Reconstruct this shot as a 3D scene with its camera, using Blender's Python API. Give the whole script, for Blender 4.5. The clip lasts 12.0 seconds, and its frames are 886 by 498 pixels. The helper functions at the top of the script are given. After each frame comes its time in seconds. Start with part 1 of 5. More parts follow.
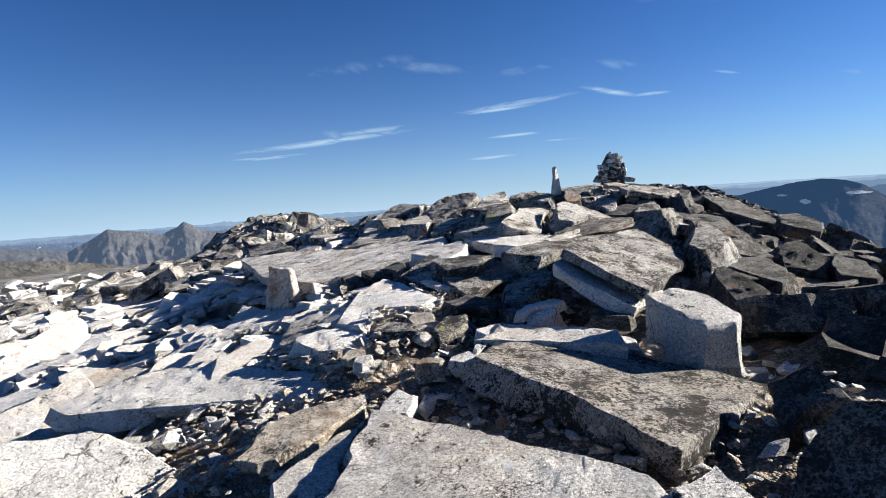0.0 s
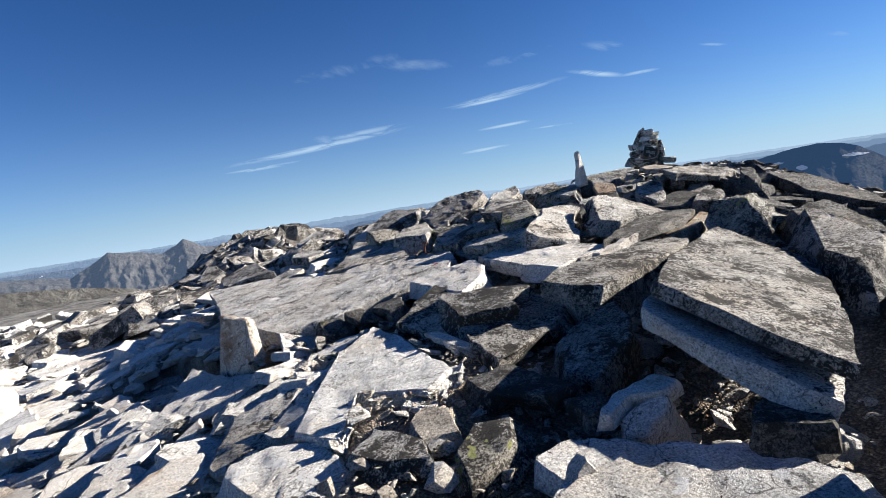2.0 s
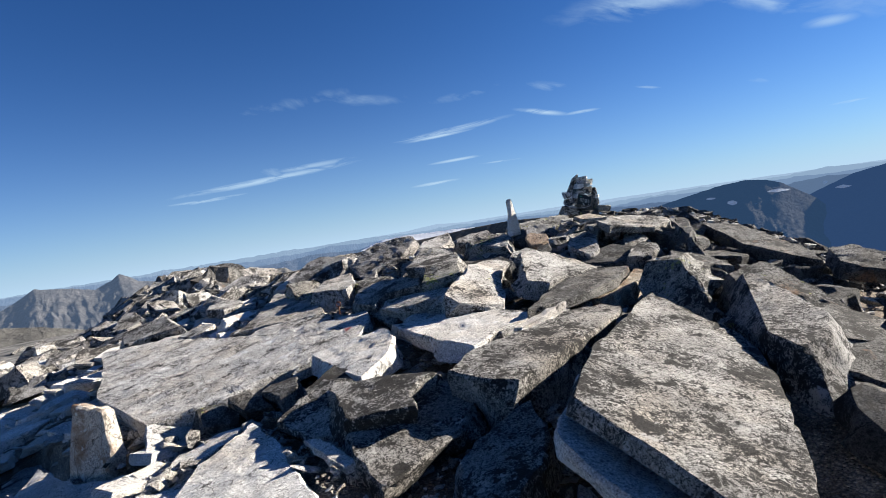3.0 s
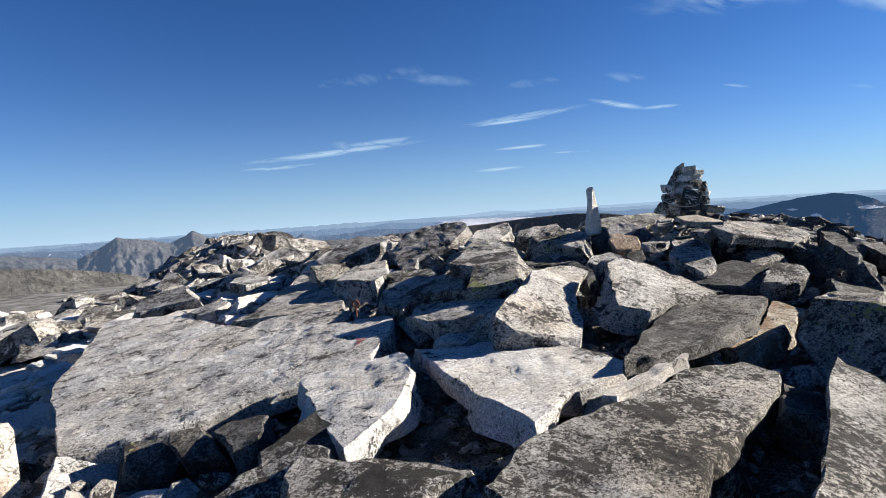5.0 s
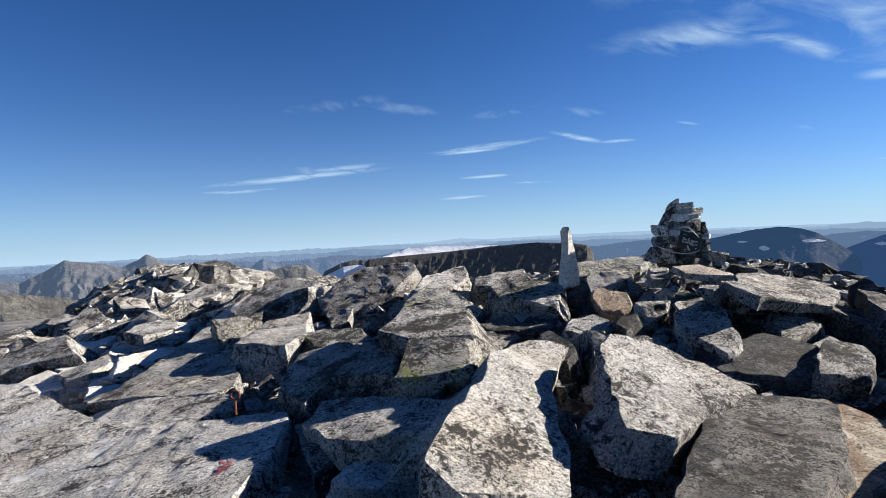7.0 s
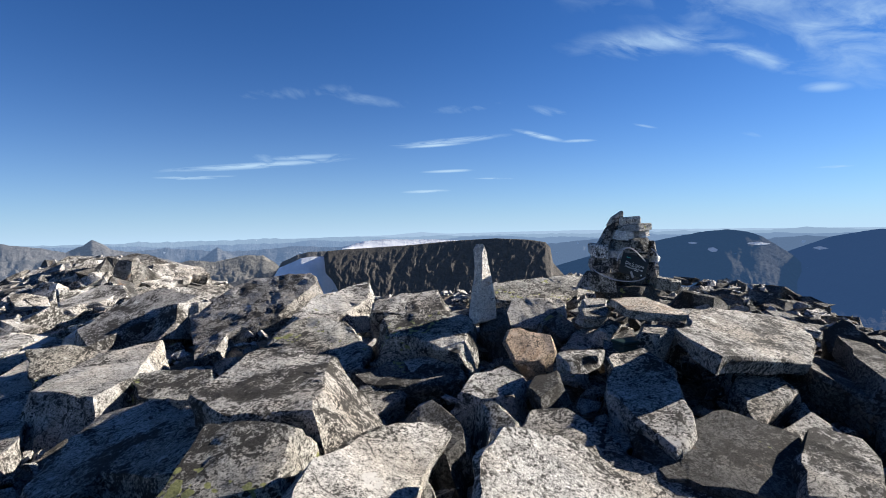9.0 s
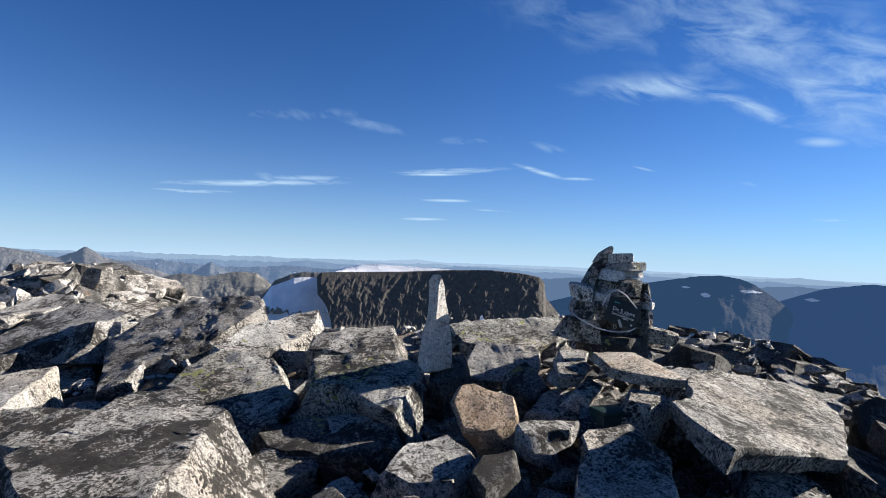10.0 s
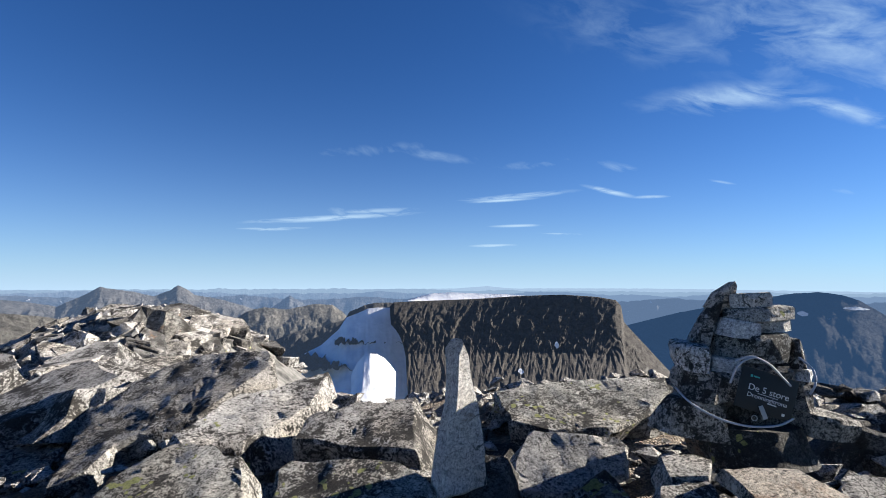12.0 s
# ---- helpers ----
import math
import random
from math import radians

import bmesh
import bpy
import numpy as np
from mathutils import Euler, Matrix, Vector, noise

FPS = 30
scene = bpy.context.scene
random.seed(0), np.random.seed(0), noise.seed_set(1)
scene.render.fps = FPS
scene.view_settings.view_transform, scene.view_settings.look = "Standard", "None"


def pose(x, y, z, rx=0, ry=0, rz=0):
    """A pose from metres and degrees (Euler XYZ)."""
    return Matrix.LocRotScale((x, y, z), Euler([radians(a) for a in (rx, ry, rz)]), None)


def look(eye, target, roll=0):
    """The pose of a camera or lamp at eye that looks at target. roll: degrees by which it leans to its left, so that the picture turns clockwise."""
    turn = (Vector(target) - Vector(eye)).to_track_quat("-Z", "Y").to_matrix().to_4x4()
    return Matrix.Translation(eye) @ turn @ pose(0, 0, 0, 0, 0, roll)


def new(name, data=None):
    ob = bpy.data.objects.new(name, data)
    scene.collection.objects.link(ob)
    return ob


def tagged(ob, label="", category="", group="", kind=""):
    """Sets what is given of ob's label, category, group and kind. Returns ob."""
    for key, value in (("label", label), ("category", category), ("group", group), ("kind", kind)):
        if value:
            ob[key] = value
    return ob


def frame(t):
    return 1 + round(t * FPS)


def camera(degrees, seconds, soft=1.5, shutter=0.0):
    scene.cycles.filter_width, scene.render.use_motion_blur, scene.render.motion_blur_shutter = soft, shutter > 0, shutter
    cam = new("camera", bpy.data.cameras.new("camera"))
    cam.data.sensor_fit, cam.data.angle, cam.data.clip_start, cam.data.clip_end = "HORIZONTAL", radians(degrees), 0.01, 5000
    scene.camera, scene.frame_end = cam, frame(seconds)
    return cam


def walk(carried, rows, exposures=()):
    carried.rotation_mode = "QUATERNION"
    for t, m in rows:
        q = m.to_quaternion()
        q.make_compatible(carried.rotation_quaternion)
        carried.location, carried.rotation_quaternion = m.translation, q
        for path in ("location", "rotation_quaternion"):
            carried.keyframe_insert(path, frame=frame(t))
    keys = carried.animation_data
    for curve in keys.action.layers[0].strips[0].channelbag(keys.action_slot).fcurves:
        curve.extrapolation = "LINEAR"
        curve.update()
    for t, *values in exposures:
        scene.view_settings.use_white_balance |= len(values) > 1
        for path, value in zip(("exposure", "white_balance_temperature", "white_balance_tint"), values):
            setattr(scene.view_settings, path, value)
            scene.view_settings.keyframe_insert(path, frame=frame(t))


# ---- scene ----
cam = camera(79.4, 12.0, soft=0.1)
PATH = [
    (0, (-0.018, -0.084, 1.523), (-0.014, 1.907, 1.334), -4.2),
    (0.5, (-0.032, 0.599, 1.467), (-0.024, 2.593, 1.304), -3.9),
    (1, (-0.02, 1.27, 1.457), (0.105, 3.259, 1.295), -2.8),
    (1.5, (-0.083, 1.769, 1.619), (-0.081, 3.759, 1.426), -6.5),
    (2, (-0.056, 2.294, 1.675), (-0.057, 4.283, 1.471), -8.9),
    (2.5, (0.211, 2.748, 1.777), (0.364, 4.738, 1.643), -7.5),
    (2.7, (0.342, 2.893, 1.873), (0.535, 4.881, 1.761), -9.0),
    (4.3, (0.773, 4.359, 1.938), (0.946, 6.349, 1.831), -4.4),
    (4.5, (0.72, 4.536, 1.924), (0.757, 6.532, 1.804), -4.1),
    (5, (0.722, 5.094, 1.893), (0.702, 7.089, 1.747), -3.7),
    (5.5, (0.811, 5.658, 1.894), (0.86, 7.651, 1.733), -3.2),
    (6, (0.943, 6.181, 1.985), (1.031, 8.173, 1.822), -3.8),
    (6.5, (1.009, 6.609, 1.999), (1.141, 8.603, 1.917), -2.9),
    (6.7, (1.024, 6.722, 2.017), (1.149, 8.718, 1.966), -2.6),
    (8.3, (1.461, 7.628, 2.237), (1.552, 9.625, 2.176), -4.7),
    (8.5, (1.609, 7.854, 2.247), (1.79, 9.845, 2.19), -2.0),
    (9, (1.854, 8.182, 2.232), (2.122, 10.162, 2.152), -1.2),
    (9.5, (2.092, 8.487, 2.286), (2.371, 10.467, 2.25), 0.5),
    (10, (2.293, 8.976, 2.215), (2.579, 10.955, 2.243), 2.4),
    (10.5, (2.42, 9.352, 2.252), (2.802, 11.315, 2.286), 3.4),
    (11, (2.595, 9.642, 2.3), (2.758, 11.636, 2.322), -0.2),
    (11.5, (2.627, 9.938, 2.29), (2.655, 11.937, 2.303), -2.0),
    (12, (2.714, 10.292, 2.347), (2.738, 12.288, 2.47), 0.3),
]
walk(cam, [(t, look(eye, target, roll)) for t, eye, target, roll in PATH], [(0.0, 1.6), (5.5, 1.62), (8.5, 1.68), (12.0, 1.75)])

# ---- light ----
SUN_AZ, SUN_EL = 77.0, 21.5     # degrees from +y towards +x, and above the horizon


def toward(az, el):
    a, e = radians(az), radians(el)
    return Vector((math.sin(a) * math.cos(e), math.cos(a) * math.cos(e), math.sin(e)))


world = bpy.data.worlds.new("world")
scene.world = world
world.use_nodes = True
WT = world.node_tree


def wmath(op, a, b=0.0, c=0.0):
    n = WT.nodes.new("ShaderNodeMath")
    n.operation = op
    for i, v in enumerate((a, b, c)):
        if isinstance(v, (int, float)):
            n.inputs[i].default_value = v
        else:
            WT.links.new(v, n.inputs[i])
    return n.outputs[0]


sky = WT.nodes.new("ShaderNodeTexSky")
sky.sky_type, sky.sun_disc = "NISHITA", False
sky.sun_elevation, sky.sun_rotation = radians(SUN_EL), radians(SUN_AZ)
sky.altitude, sky.air_density, sky.dust_density, sky.ozone_density = 1800, 1.0, 0.45, 4.0
tint = WT.nodes.new("ShaderNodeMix")
tint.data_type, tint.blend_type = "RGBA", "MULTIPLY"
tint.inputs[0].default_value = 1.0
tint.inputs[7].default_value = (0.46, 0.97, 1.58, 1)
WT.links.new(sky.outputs[0], tint.inputs[6])
# thin cirrus: streaks at bearings and elevations, torn by stretched noise
coord = WT.nodes.new("ShaderNodeTexCoord")
sep = WT.nodes.new("ShaderNodeSeparateXYZ")
WT.links.new(coord.outputs["Generated"], sep.inputs[0])
AZ = wmath("MULTIPLY", wmath("ARCTAN2", sep.outputs[0], sep.outputs[1]), 57.2958)
EL = wmath("MULTIPLY", wmath("ARCSINE", sep.outputs[2]), 57.2958)
comb = WT.nodes.new("ShaderNodeCombineXYZ")
WT.links.new(wmath("MULTIPLY", wmath("ADD", AZ, wmath("MULTIPLY", EL, 1.2)), 0.14), comb.inputs[0])
WT.links.new(wmath("MULTIPLY", wmath("SUBTRACT", EL, wmath("MULTIPLY", AZ, 0.08)), 0.85), comb.inputs[1])
torn = WT.nodes.new("ShaderNodeTexNoise")
torn.inputs["Scale"].default_value, torn.inputs["Detail"].default_value, torn.inputs["Roughness"].default_value = 1.6, 7.0, 0.62
torn.inputs["Distortion"].default_value = 0.8
WT.links.new(comb.outputs[0], torn.inputs["Vector"])
TORN = wmath("MULTIPLY", wmath("SUBTRACT", torn.outputs["Fac"], 0.25), 3.6)
TORN = wmath("MINIMUM", wmath("MAXIMUM", TORN, 0.0), 1.0)
comb2 = WT.nodes.new("ShaderNodeCombineXYZ")
WT.links.new(wmath("MULTIPLY", wmath("ADD", AZ, wmath("MULTIPLY", EL, -0.5)), 0.11), comb2.inputs[0])
WT.links.new(wmath("MULTIPLY", wmath("ADD", EL, wmath("MULTIPLY", AZ, 0.35)), 0.3), comb2.inputs[1])
wisp = WT.nodes.new("ShaderNodeTexNoise")
wisp.inputs["Scale"].default_value, wisp.inputs["Detail"].default_value, wisp.inputs["Roughness"].default_value = 1.5, 9.0, 0.58
wisp.inputs["Distortion"].default_value = 0.45
WT.links.new(comb2.outputs[0], wisp.inputs["Vector"])
WISP = wmath("MINIMUM", wmath("MAXIMUM", wmath("MULTIPLY", wmath("SUBTRACT", wisp.outputs["Fac"], 0.39), 2.7), 0.0), 1.0)
cloud = None
for az, el, half, thick, slope, amount in (
        (-11.5, 6.6, 8.5, 0.32, 0.085, 0.85), (-13.5, 6.8, 8.0, 0.75, 0.07, 0.6), (-9.0, 7.6, 7.0, 0.6, 0.11, 0.45), (-17.5, 5.3, 5.0, 0.22, 0.05, 0.7), (-6.5, 7.5, 4.5, 0.3, 0.06, 0.6),
        (8.5, 9.1, 5.2, 0.28, 0.07, 0.8), (7.0, 8.7, 3.2, 0.16, 0.05, 0.9), (18.2, 9.3, 2.2, 0.25, -0.27, 0.85), (22.0, 8.6, 1.7, 0.16, -0.02, 0.7), (8.6, 6.0, 3.0, 0.17, 0.02, 0.85),
        (13.2, 5.1, 3.0, 0.13, -0.04, 0.6), (6.0, 3.9, 3.0, 0.22, 0.02, 0.85), (0.5, 3.5, 2.5, 0.15, 0.06, 0.45), (-10.5, 2.6, 2.2, 0.14, 0.02, 0.5), (-7.0, 13.8, 5.5, 0.6, 0.10, 0.5),
        (0.0, 13.4, 4.5, 0.6, -0.14, 0.45), (10.5, 12.4, 4.5, 0.45, 0.06, 0.5), (19.5, 11.6, 5.0, 0.5, -0.2, 0.5), (30.0, 17.2, 6.5, 1.1, -0.05, 0.95), (37.0, 15.3, 5.0, 0.8, -0.5, 0.85),
        (22.0, 24.0, 9.0, 2.6, -0.35, 0.30), (36.0, 22.0, 9.0, 4.5, -0.35, 0.7), (46.0, 16.0, 7.0, 4.5, -0.3, 0.85), (37.6, 7.9, 1.8, 0.45, -0.3, 0.5), (28.5, 9.6, 1.1, 0.14, -0.25, 0.5),
        (43.4, 11.3, 1.6, 0.4, -0.1, 0.55), (44.5, 4.5, 2.6, 0.2, -0.03, 0.55), (60.0, 16.0, 14.0, 4.0, -0.2, 0.5), (10.0, -0.3, 40.0, 0.3, 0.0, 0.5)):
    u = wmath("SUBTRACT", AZ, az)
    v = wmath("SUBTRACT", wmath("SUBTRACT", EL, el), wmath("MULTIPLY", u, slope))
    g = wmath("ADD", wmath("POWER", wmath("ABSOLUTE", wmath("DIVIDE", u, half)), 2.0), wmath("POWER", wmath("ABSOLUTE", wmath("DIVIDE", v, thick)), 2.0))
    g = wmath("MULTIPLY", wmath("MULTIPLY", wmath("EXPONENT", wmath("MULTIPLY", g, -1.0)), amount), WISP if thick > 0.42 else TORN)
    cloud = g if cloud is None else wmath("MAXIMUM", cloud, g)
veil = WT.nodes.new("ShaderNodeMix")
veil.data_type = "RGBA"
air = wmath("MULTIPLY", wmath("EXPONENT", wmath("MULTIPLY", wmath("MAXIMUM", wmath("ADD", EL, 1.0), 0.0), -0.2)), 0.95)
WT.links.new(wmath("MAXIMUM", cloud, air), veil.inputs[0])
WT.links.new(tint.outputs[2], veil.inputs[6])
veil.inputs[7].default_value = (7.8, 10.8, 13.8, 1)
WT.links.new(veil.outputs[2], WT.nodes["Background"].inputs[0])
WT.nodes["Background"].inputs[1].default_value = 0.0222

sun = new("sun", bpy.data.lights.new("sun", "SUN"))
sun.data.energy, sun.data.angle, sun.data.color = 5.0, radians(0.5), (1.0, 0.93, 0.83)
sun.matrix_world = look(toward(SUN_AZ, SUN_EL) * 50, (0, 0, 0))
EXPOSURE = 1.6
scene.view_settings.exposure = EXPOSURE


# ---- materials ----
def nodes_of(name, rough=0.85):
    m = bpy.data.materials.new(name)
    m.use_nodes = True
    t = m.node_tree
    b = t.nodes["Principled BSDF"]
    b.inputs["Roughness"].default_value = rough
    b.inputs["Specular IOR Level"].default_value = 0.25
    return m, t, b


def noise_tex(t, vec, scale, detail=4.0, rough=0.6, dist=0.0):
    n = t.nodes.new("ShaderNodeTexNoise")
    n.inputs["Scale"].default_value, n.inputs["Detail"].default_value = scale, detail
    n.inputs["Roughness"].default_value, n.inputs["Distortion"].default_value = rough, dist
    t.links.new(vec, n.inputs["Vector"])
    return n.outputs["Fac"]


def ramp(t, fac, stops):
    n = t.nodes.new("ShaderNodeValToRGB")
    while len(n.color_ramp.elements) < len(stops):
        n.color_ramp.elements.new(0.5)
    for e, (p, c) in zip(n.color_ramp.elements, stops):
        e.position = p
        e.color = (*c, 1) if isinstance(c, tuple) else (c, c, c, 1)
    t.links.new(fac, n.inputs[0])
    return n.outputs[0]


def mix(t, fac, a, b, blend="MIX"):
    n = t.nodes.new("ShaderNodeMix")
    n.data_type, n.blend_type = "RGBA", blend
    for sock, v in ((n.inputs[0], fac), (n.inputs[6], a), (n.inputs[7], b)):
        if isinstance(v, tuple):
            sock.default_value = (*v, 1)
        elif isinstance(v, float):
            sock.default_value = v
        else:
            t.links.new(v, sock)
    return n.outputs[2]


def half_of(t, value):
    n = t.nodes.new("ShaderNodeMath")
    n.operation = "MULTIPLY"
    n.inputs[1].default_value = 0.5
    t.links.new(value, n.inputs[0])
    return n.outputs[0]


def spots(t, vec, scale, cover, start, full, soft=0.05):
    """Round crusts that crowd together where the cover noise is high."""
    n = t.nodes.new("ShaderNodeTexVoronoi")
    n.inputs["Scale"].default_value = scale
    t.links.new(vec, n.inputs["Vector"])
    reach = t.nodes.new("ShaderNodeMapRange")
    for k, v in (("From Min", start), ("From Max", full), ("To Min", 0.0), ("To Max", 0.8)):
        reach.inputs[k].default_value = v
    t.links.new(cover, reach.inputs["Value"])
    less = t.nodes.new("ShaderNodeMath")
    less.operation = "SUBTRACT"
    t.links.new(reach.outputs[0], less.inputs[0])
    t.links.new(n.outputs["Distance"], less.inputs[1])
    return ramp(t, less.outputs[0], [(0.0, 0.0), (soft, 1.0)])


def rock_material(name, lo, hi, black=0.5, green=0.0, rust=0.0, grain=1.0, fleck=0.85):
    """Weathered gneiss: foliated grain, crusts of black lichen, patches of green lichen and rust."""
    m, t, b = nodes_of(name, 0.9)
    tc = t.nodes.new("ShaderNodeTexCoord")
    info = t.nodes.new("ShaderNodeObjectInfo")
    shift = t.nodes.new("ShaderNodeVectorMath")
    shift.operation = "MULTIPLY_ADD"
    shift.inputs[1].default_value = (1, 1, 1)
    cmb = t.nodes.new("ShaderNodeCombineXYZ")
    mul = t.nodes.new("ShaderNodeMath")
    mul.operation = "MULTIPLY"
    mul.inputs[1].default_value = 37.0
    t.links.new(info.outputs["Random"], mul.inputs[0])
    for i in range(3):
        t.links.new(mul.outputs[0], cmb.inputs[i])
    t.links.new(tc.outputs["Object"], shift.inputs[0])
    t.links.new(cmb.outputs[0], shift.inputs[2])
    vec = shift.outputs[0]
    # torn coordinates make the outlines of crusts ragged
    tear = t.nodes.new("ShaderNodeTexNoise")
    tear.inputs["Scale"].default_value, tear.inputs["Detail"].default_value = 22.0, 4.0
    t.links.new(vec, tear.inputs["Vector"])
    ragged = t.nodes.new("ShaderNodeVectorMath")
    ragged.operation = "MULTIPLY_ADD"
    ragged.inputs[1].default_value = (0.05, 0.05, 0.05)
    t.links.new(tear.outputs["Color"], ragged.inputs[0])
    t.links.new(vec, ragged.inputs[2])
    band = t.nodes.new("ShaderNodeMapping")
    band.inputs["Scale"].default_value = (1.0, 4.0, 9.0)
    band.inputs["Rotation"].default_value = (0.1, 0.15, 0.5)
    t.links.new(vec, band.inputs[0])
    wide = noise_tex(t, vec, 2.2, 6, 0.65, 0.5)
    col = mix(t, ramp(t, wide, [(0.35, 0.0), (0.65, 1.0)]), lo, hi)
    streak = noise_tex(t, band.outputs[0], 9.0, 7, 0.72, 0.4)
    col = mix(t, 0.3 * grain, col, ramp(t, streak, [(0.34, 0.2), (0.45, 0.85), (0.64, 1.22)]), "MULTIPLY")
    speck = noise_tex(t, vec, 85.0, 4, 0.8)
    col = mix(t, min(1.0, fleck + 0.1), col, ramp(t, speck, [(0.36, 0.12), (0.47, 0.9), (0.64, 1.45)]), "MULTIPLY")
    pits = noise_tex(t, vec, 30.0, 7, 0.78, 0.4)
    col = mix(t, fleck, col, ramp(t, pits, [(0.38, 0.1), (0.44, 0.92), (0.66, 1.22)]), "MULTIPLY")
    # black and white mineral grains, richer in some patches
    flakes = noise_tex(t, vec, 52.0, 6, 0.85, 0.2)
    rich = ramp(t, noise_tex(t, vec, 1.6, 6, 0.7, 0.4), [(0.36, 0.3), (0.62, 0.9)])
    col = mix(t, rich, col, mix(t, grain, col, ramp(t, flakes, [(0.40, 0.1), (0.47, 0.95), (0.60, 1.5)]), "MULTIPLY"))
    tone = ramp(t, info.outputs["Random"], [(0.0, 0.82), (1.0, 1.12)])
    col = mix(t, 1.0, col, tone, "MULTIPLY")
    warm = ramp(t, noise_tex(t, vec, 1.3, 4, 0.6, 0.5), [(0.45, 0.0), (0.68, 0.55)])
    col = mix(t, warm, col, mix(t, 1.0, col, (1.05, 0.93, 0.78), "MULTIPLY"))
    split = t.nodes.new("ShaderNodeTexVoronoi")
    split.feature = "DISTANCE_TO_EDGE"
    split.inputs["Scale"].default_value = 2.6
    warp = t.nodes.new("ShaderNodeVectorMath")
    warp.operation = "MULTIPLY_ADD"
    warp.inputs[1].default_value = (0.35, 0.35, 0.35)
    bend = t.nodes.new("ShaderNodeTexNoise")
    bend.inputs["Scale"].default_value, bend.inputs["Detail"].default_value = 3.5, 6.0
    t.links.new(vec, bend.inputs["Vector"])
    t.links.new(bend.outputs["Color"], warp.inputs[0])
    t.links.new(vec, warp.inputs[2])
    t.links.new(warp.outputs[0], split.inputs["Vector"])
    crack = mix(t, ramp(t, noise_tex(t, vec, 1.9, 3, 0.5), [(0.48, 0.0), (0.56, 1.0)]), (1.0, 1.0, 1.0), ramp(t, split.outputs["Distance"], [(0.004, 0.16), (0.014, 1.0)]))
    col = mix(t, 0.9, col, crack, "MULTIPLY")
    if rust:
        col = mix(t, ramp(t, noise_tex(t, vec, 2.6, 5, 0.6, 0.6), [(0.62 - 0.3 * rust, 0.0), (0.72 - 0.2 * rust, 0.85)]), col, (0.25, 0.14, 0.075))
    cover = noise_tex(t, vec, 2.4, 5, 0.62, 0.3)
    pale = noise_tex(t, vec, 4.2, 4, 0.6, 0.2)
    col = mix(t, spots(t, ragged.outputs[0], 13.0, pale, 0.50, 0.72, 0.08), col, mix(t, speck, tuple(0.75 * v for v in hi), tuple(min(0.85, 1.35 * v) for v in hi)))
    if black:
        soot = ramp(t, speck, [(0.3, (0.012, 0.011, 0.010)), (0.7, (0.05, 0.046, 0.042))])
        edge = 0.852 - 0.10 * black
        for tex, weight in ((noise_tex(t, vec, 48.0, 8, 0.72, 0.6), 0.0), (noise_tex(t, vec, 9.0, 9, 0.72, 0.7), 0.02), (noise_tex(t, vec, 17.0, 9, 0.76, 0.8), 0.03)):
            both = t.nodes.new("ShaderNodeMath")
            both.operation = "MULTIPLY_ADD"
            both.inputs[1].default_value = 0.5
            t.links.new(cover, both.inputs[0])
            t.links.new(tex, both.inputs[2])
            mask = ramp(t, half_of(t, both.outputs[0]), [(0.5 * (edge + weight + 0.03), 0.0), (0.5 * (edge + weight + 0.06), 0.95)])
            col = mix(t, mask, col, soot)
        e = 0.60 - 0.12 * black
        col = mix(t, spots(t, ragged.outputs[0], 42.0, noise_tex(t, vec, 3.1, 5, 0.65, 0.3), e, e + 0.22), col, soot)
    if green:
        e = 0.63 - 0.13 * green
        moss = noise_tex(t, vec, 3.0, 4, 0.6, 0.4)
        col = mix(t, spots(t, ragged.outputs[0], 18.0, moss, e, e + 0.2), col, ramp(t, speck, [(0.3, (0.10, 0.11, 0.035)), (0.65, (0.36, 0.37, 0.15))]))
    t.links.new(col, b.inputs["Base Color"])
    bump = t.nodes.new("ShaderNodeBump")
    bump.inputs["Strength"].default_value, bump.inputs["Distance"].default_value = 1.0, 0.030
    rel = noise_tex(t, band.outputs[0], 3.2, 12, 0.68, 0.2)
    t.links.new(rel, bump.inputs["Height"])
    fine = t.nodes.new("ShaderNodeBump")
    fine.inputs["Strength"].default_value, fine.inputs["Distance"].default_value = 1.0, 0.024
    t.links.new(pits, fine.inputs["Height"])
    t.links.new(bump.outputs[0], fine.inputs["Normal"])
    grit = t.nodes.new("ShaderNodeBump")
    grit.inputs["Strength"].default_value, grit.inputs["Distance"].default_value = 1.0, 0.011
    t.links.new(speck, grit.inputs["Height"])
    t.links.new(fine.outputs[0], grit.inputs["Normal"])
    t.links.new(grit.outputs[0], b.inputs["Normal"])
    return m


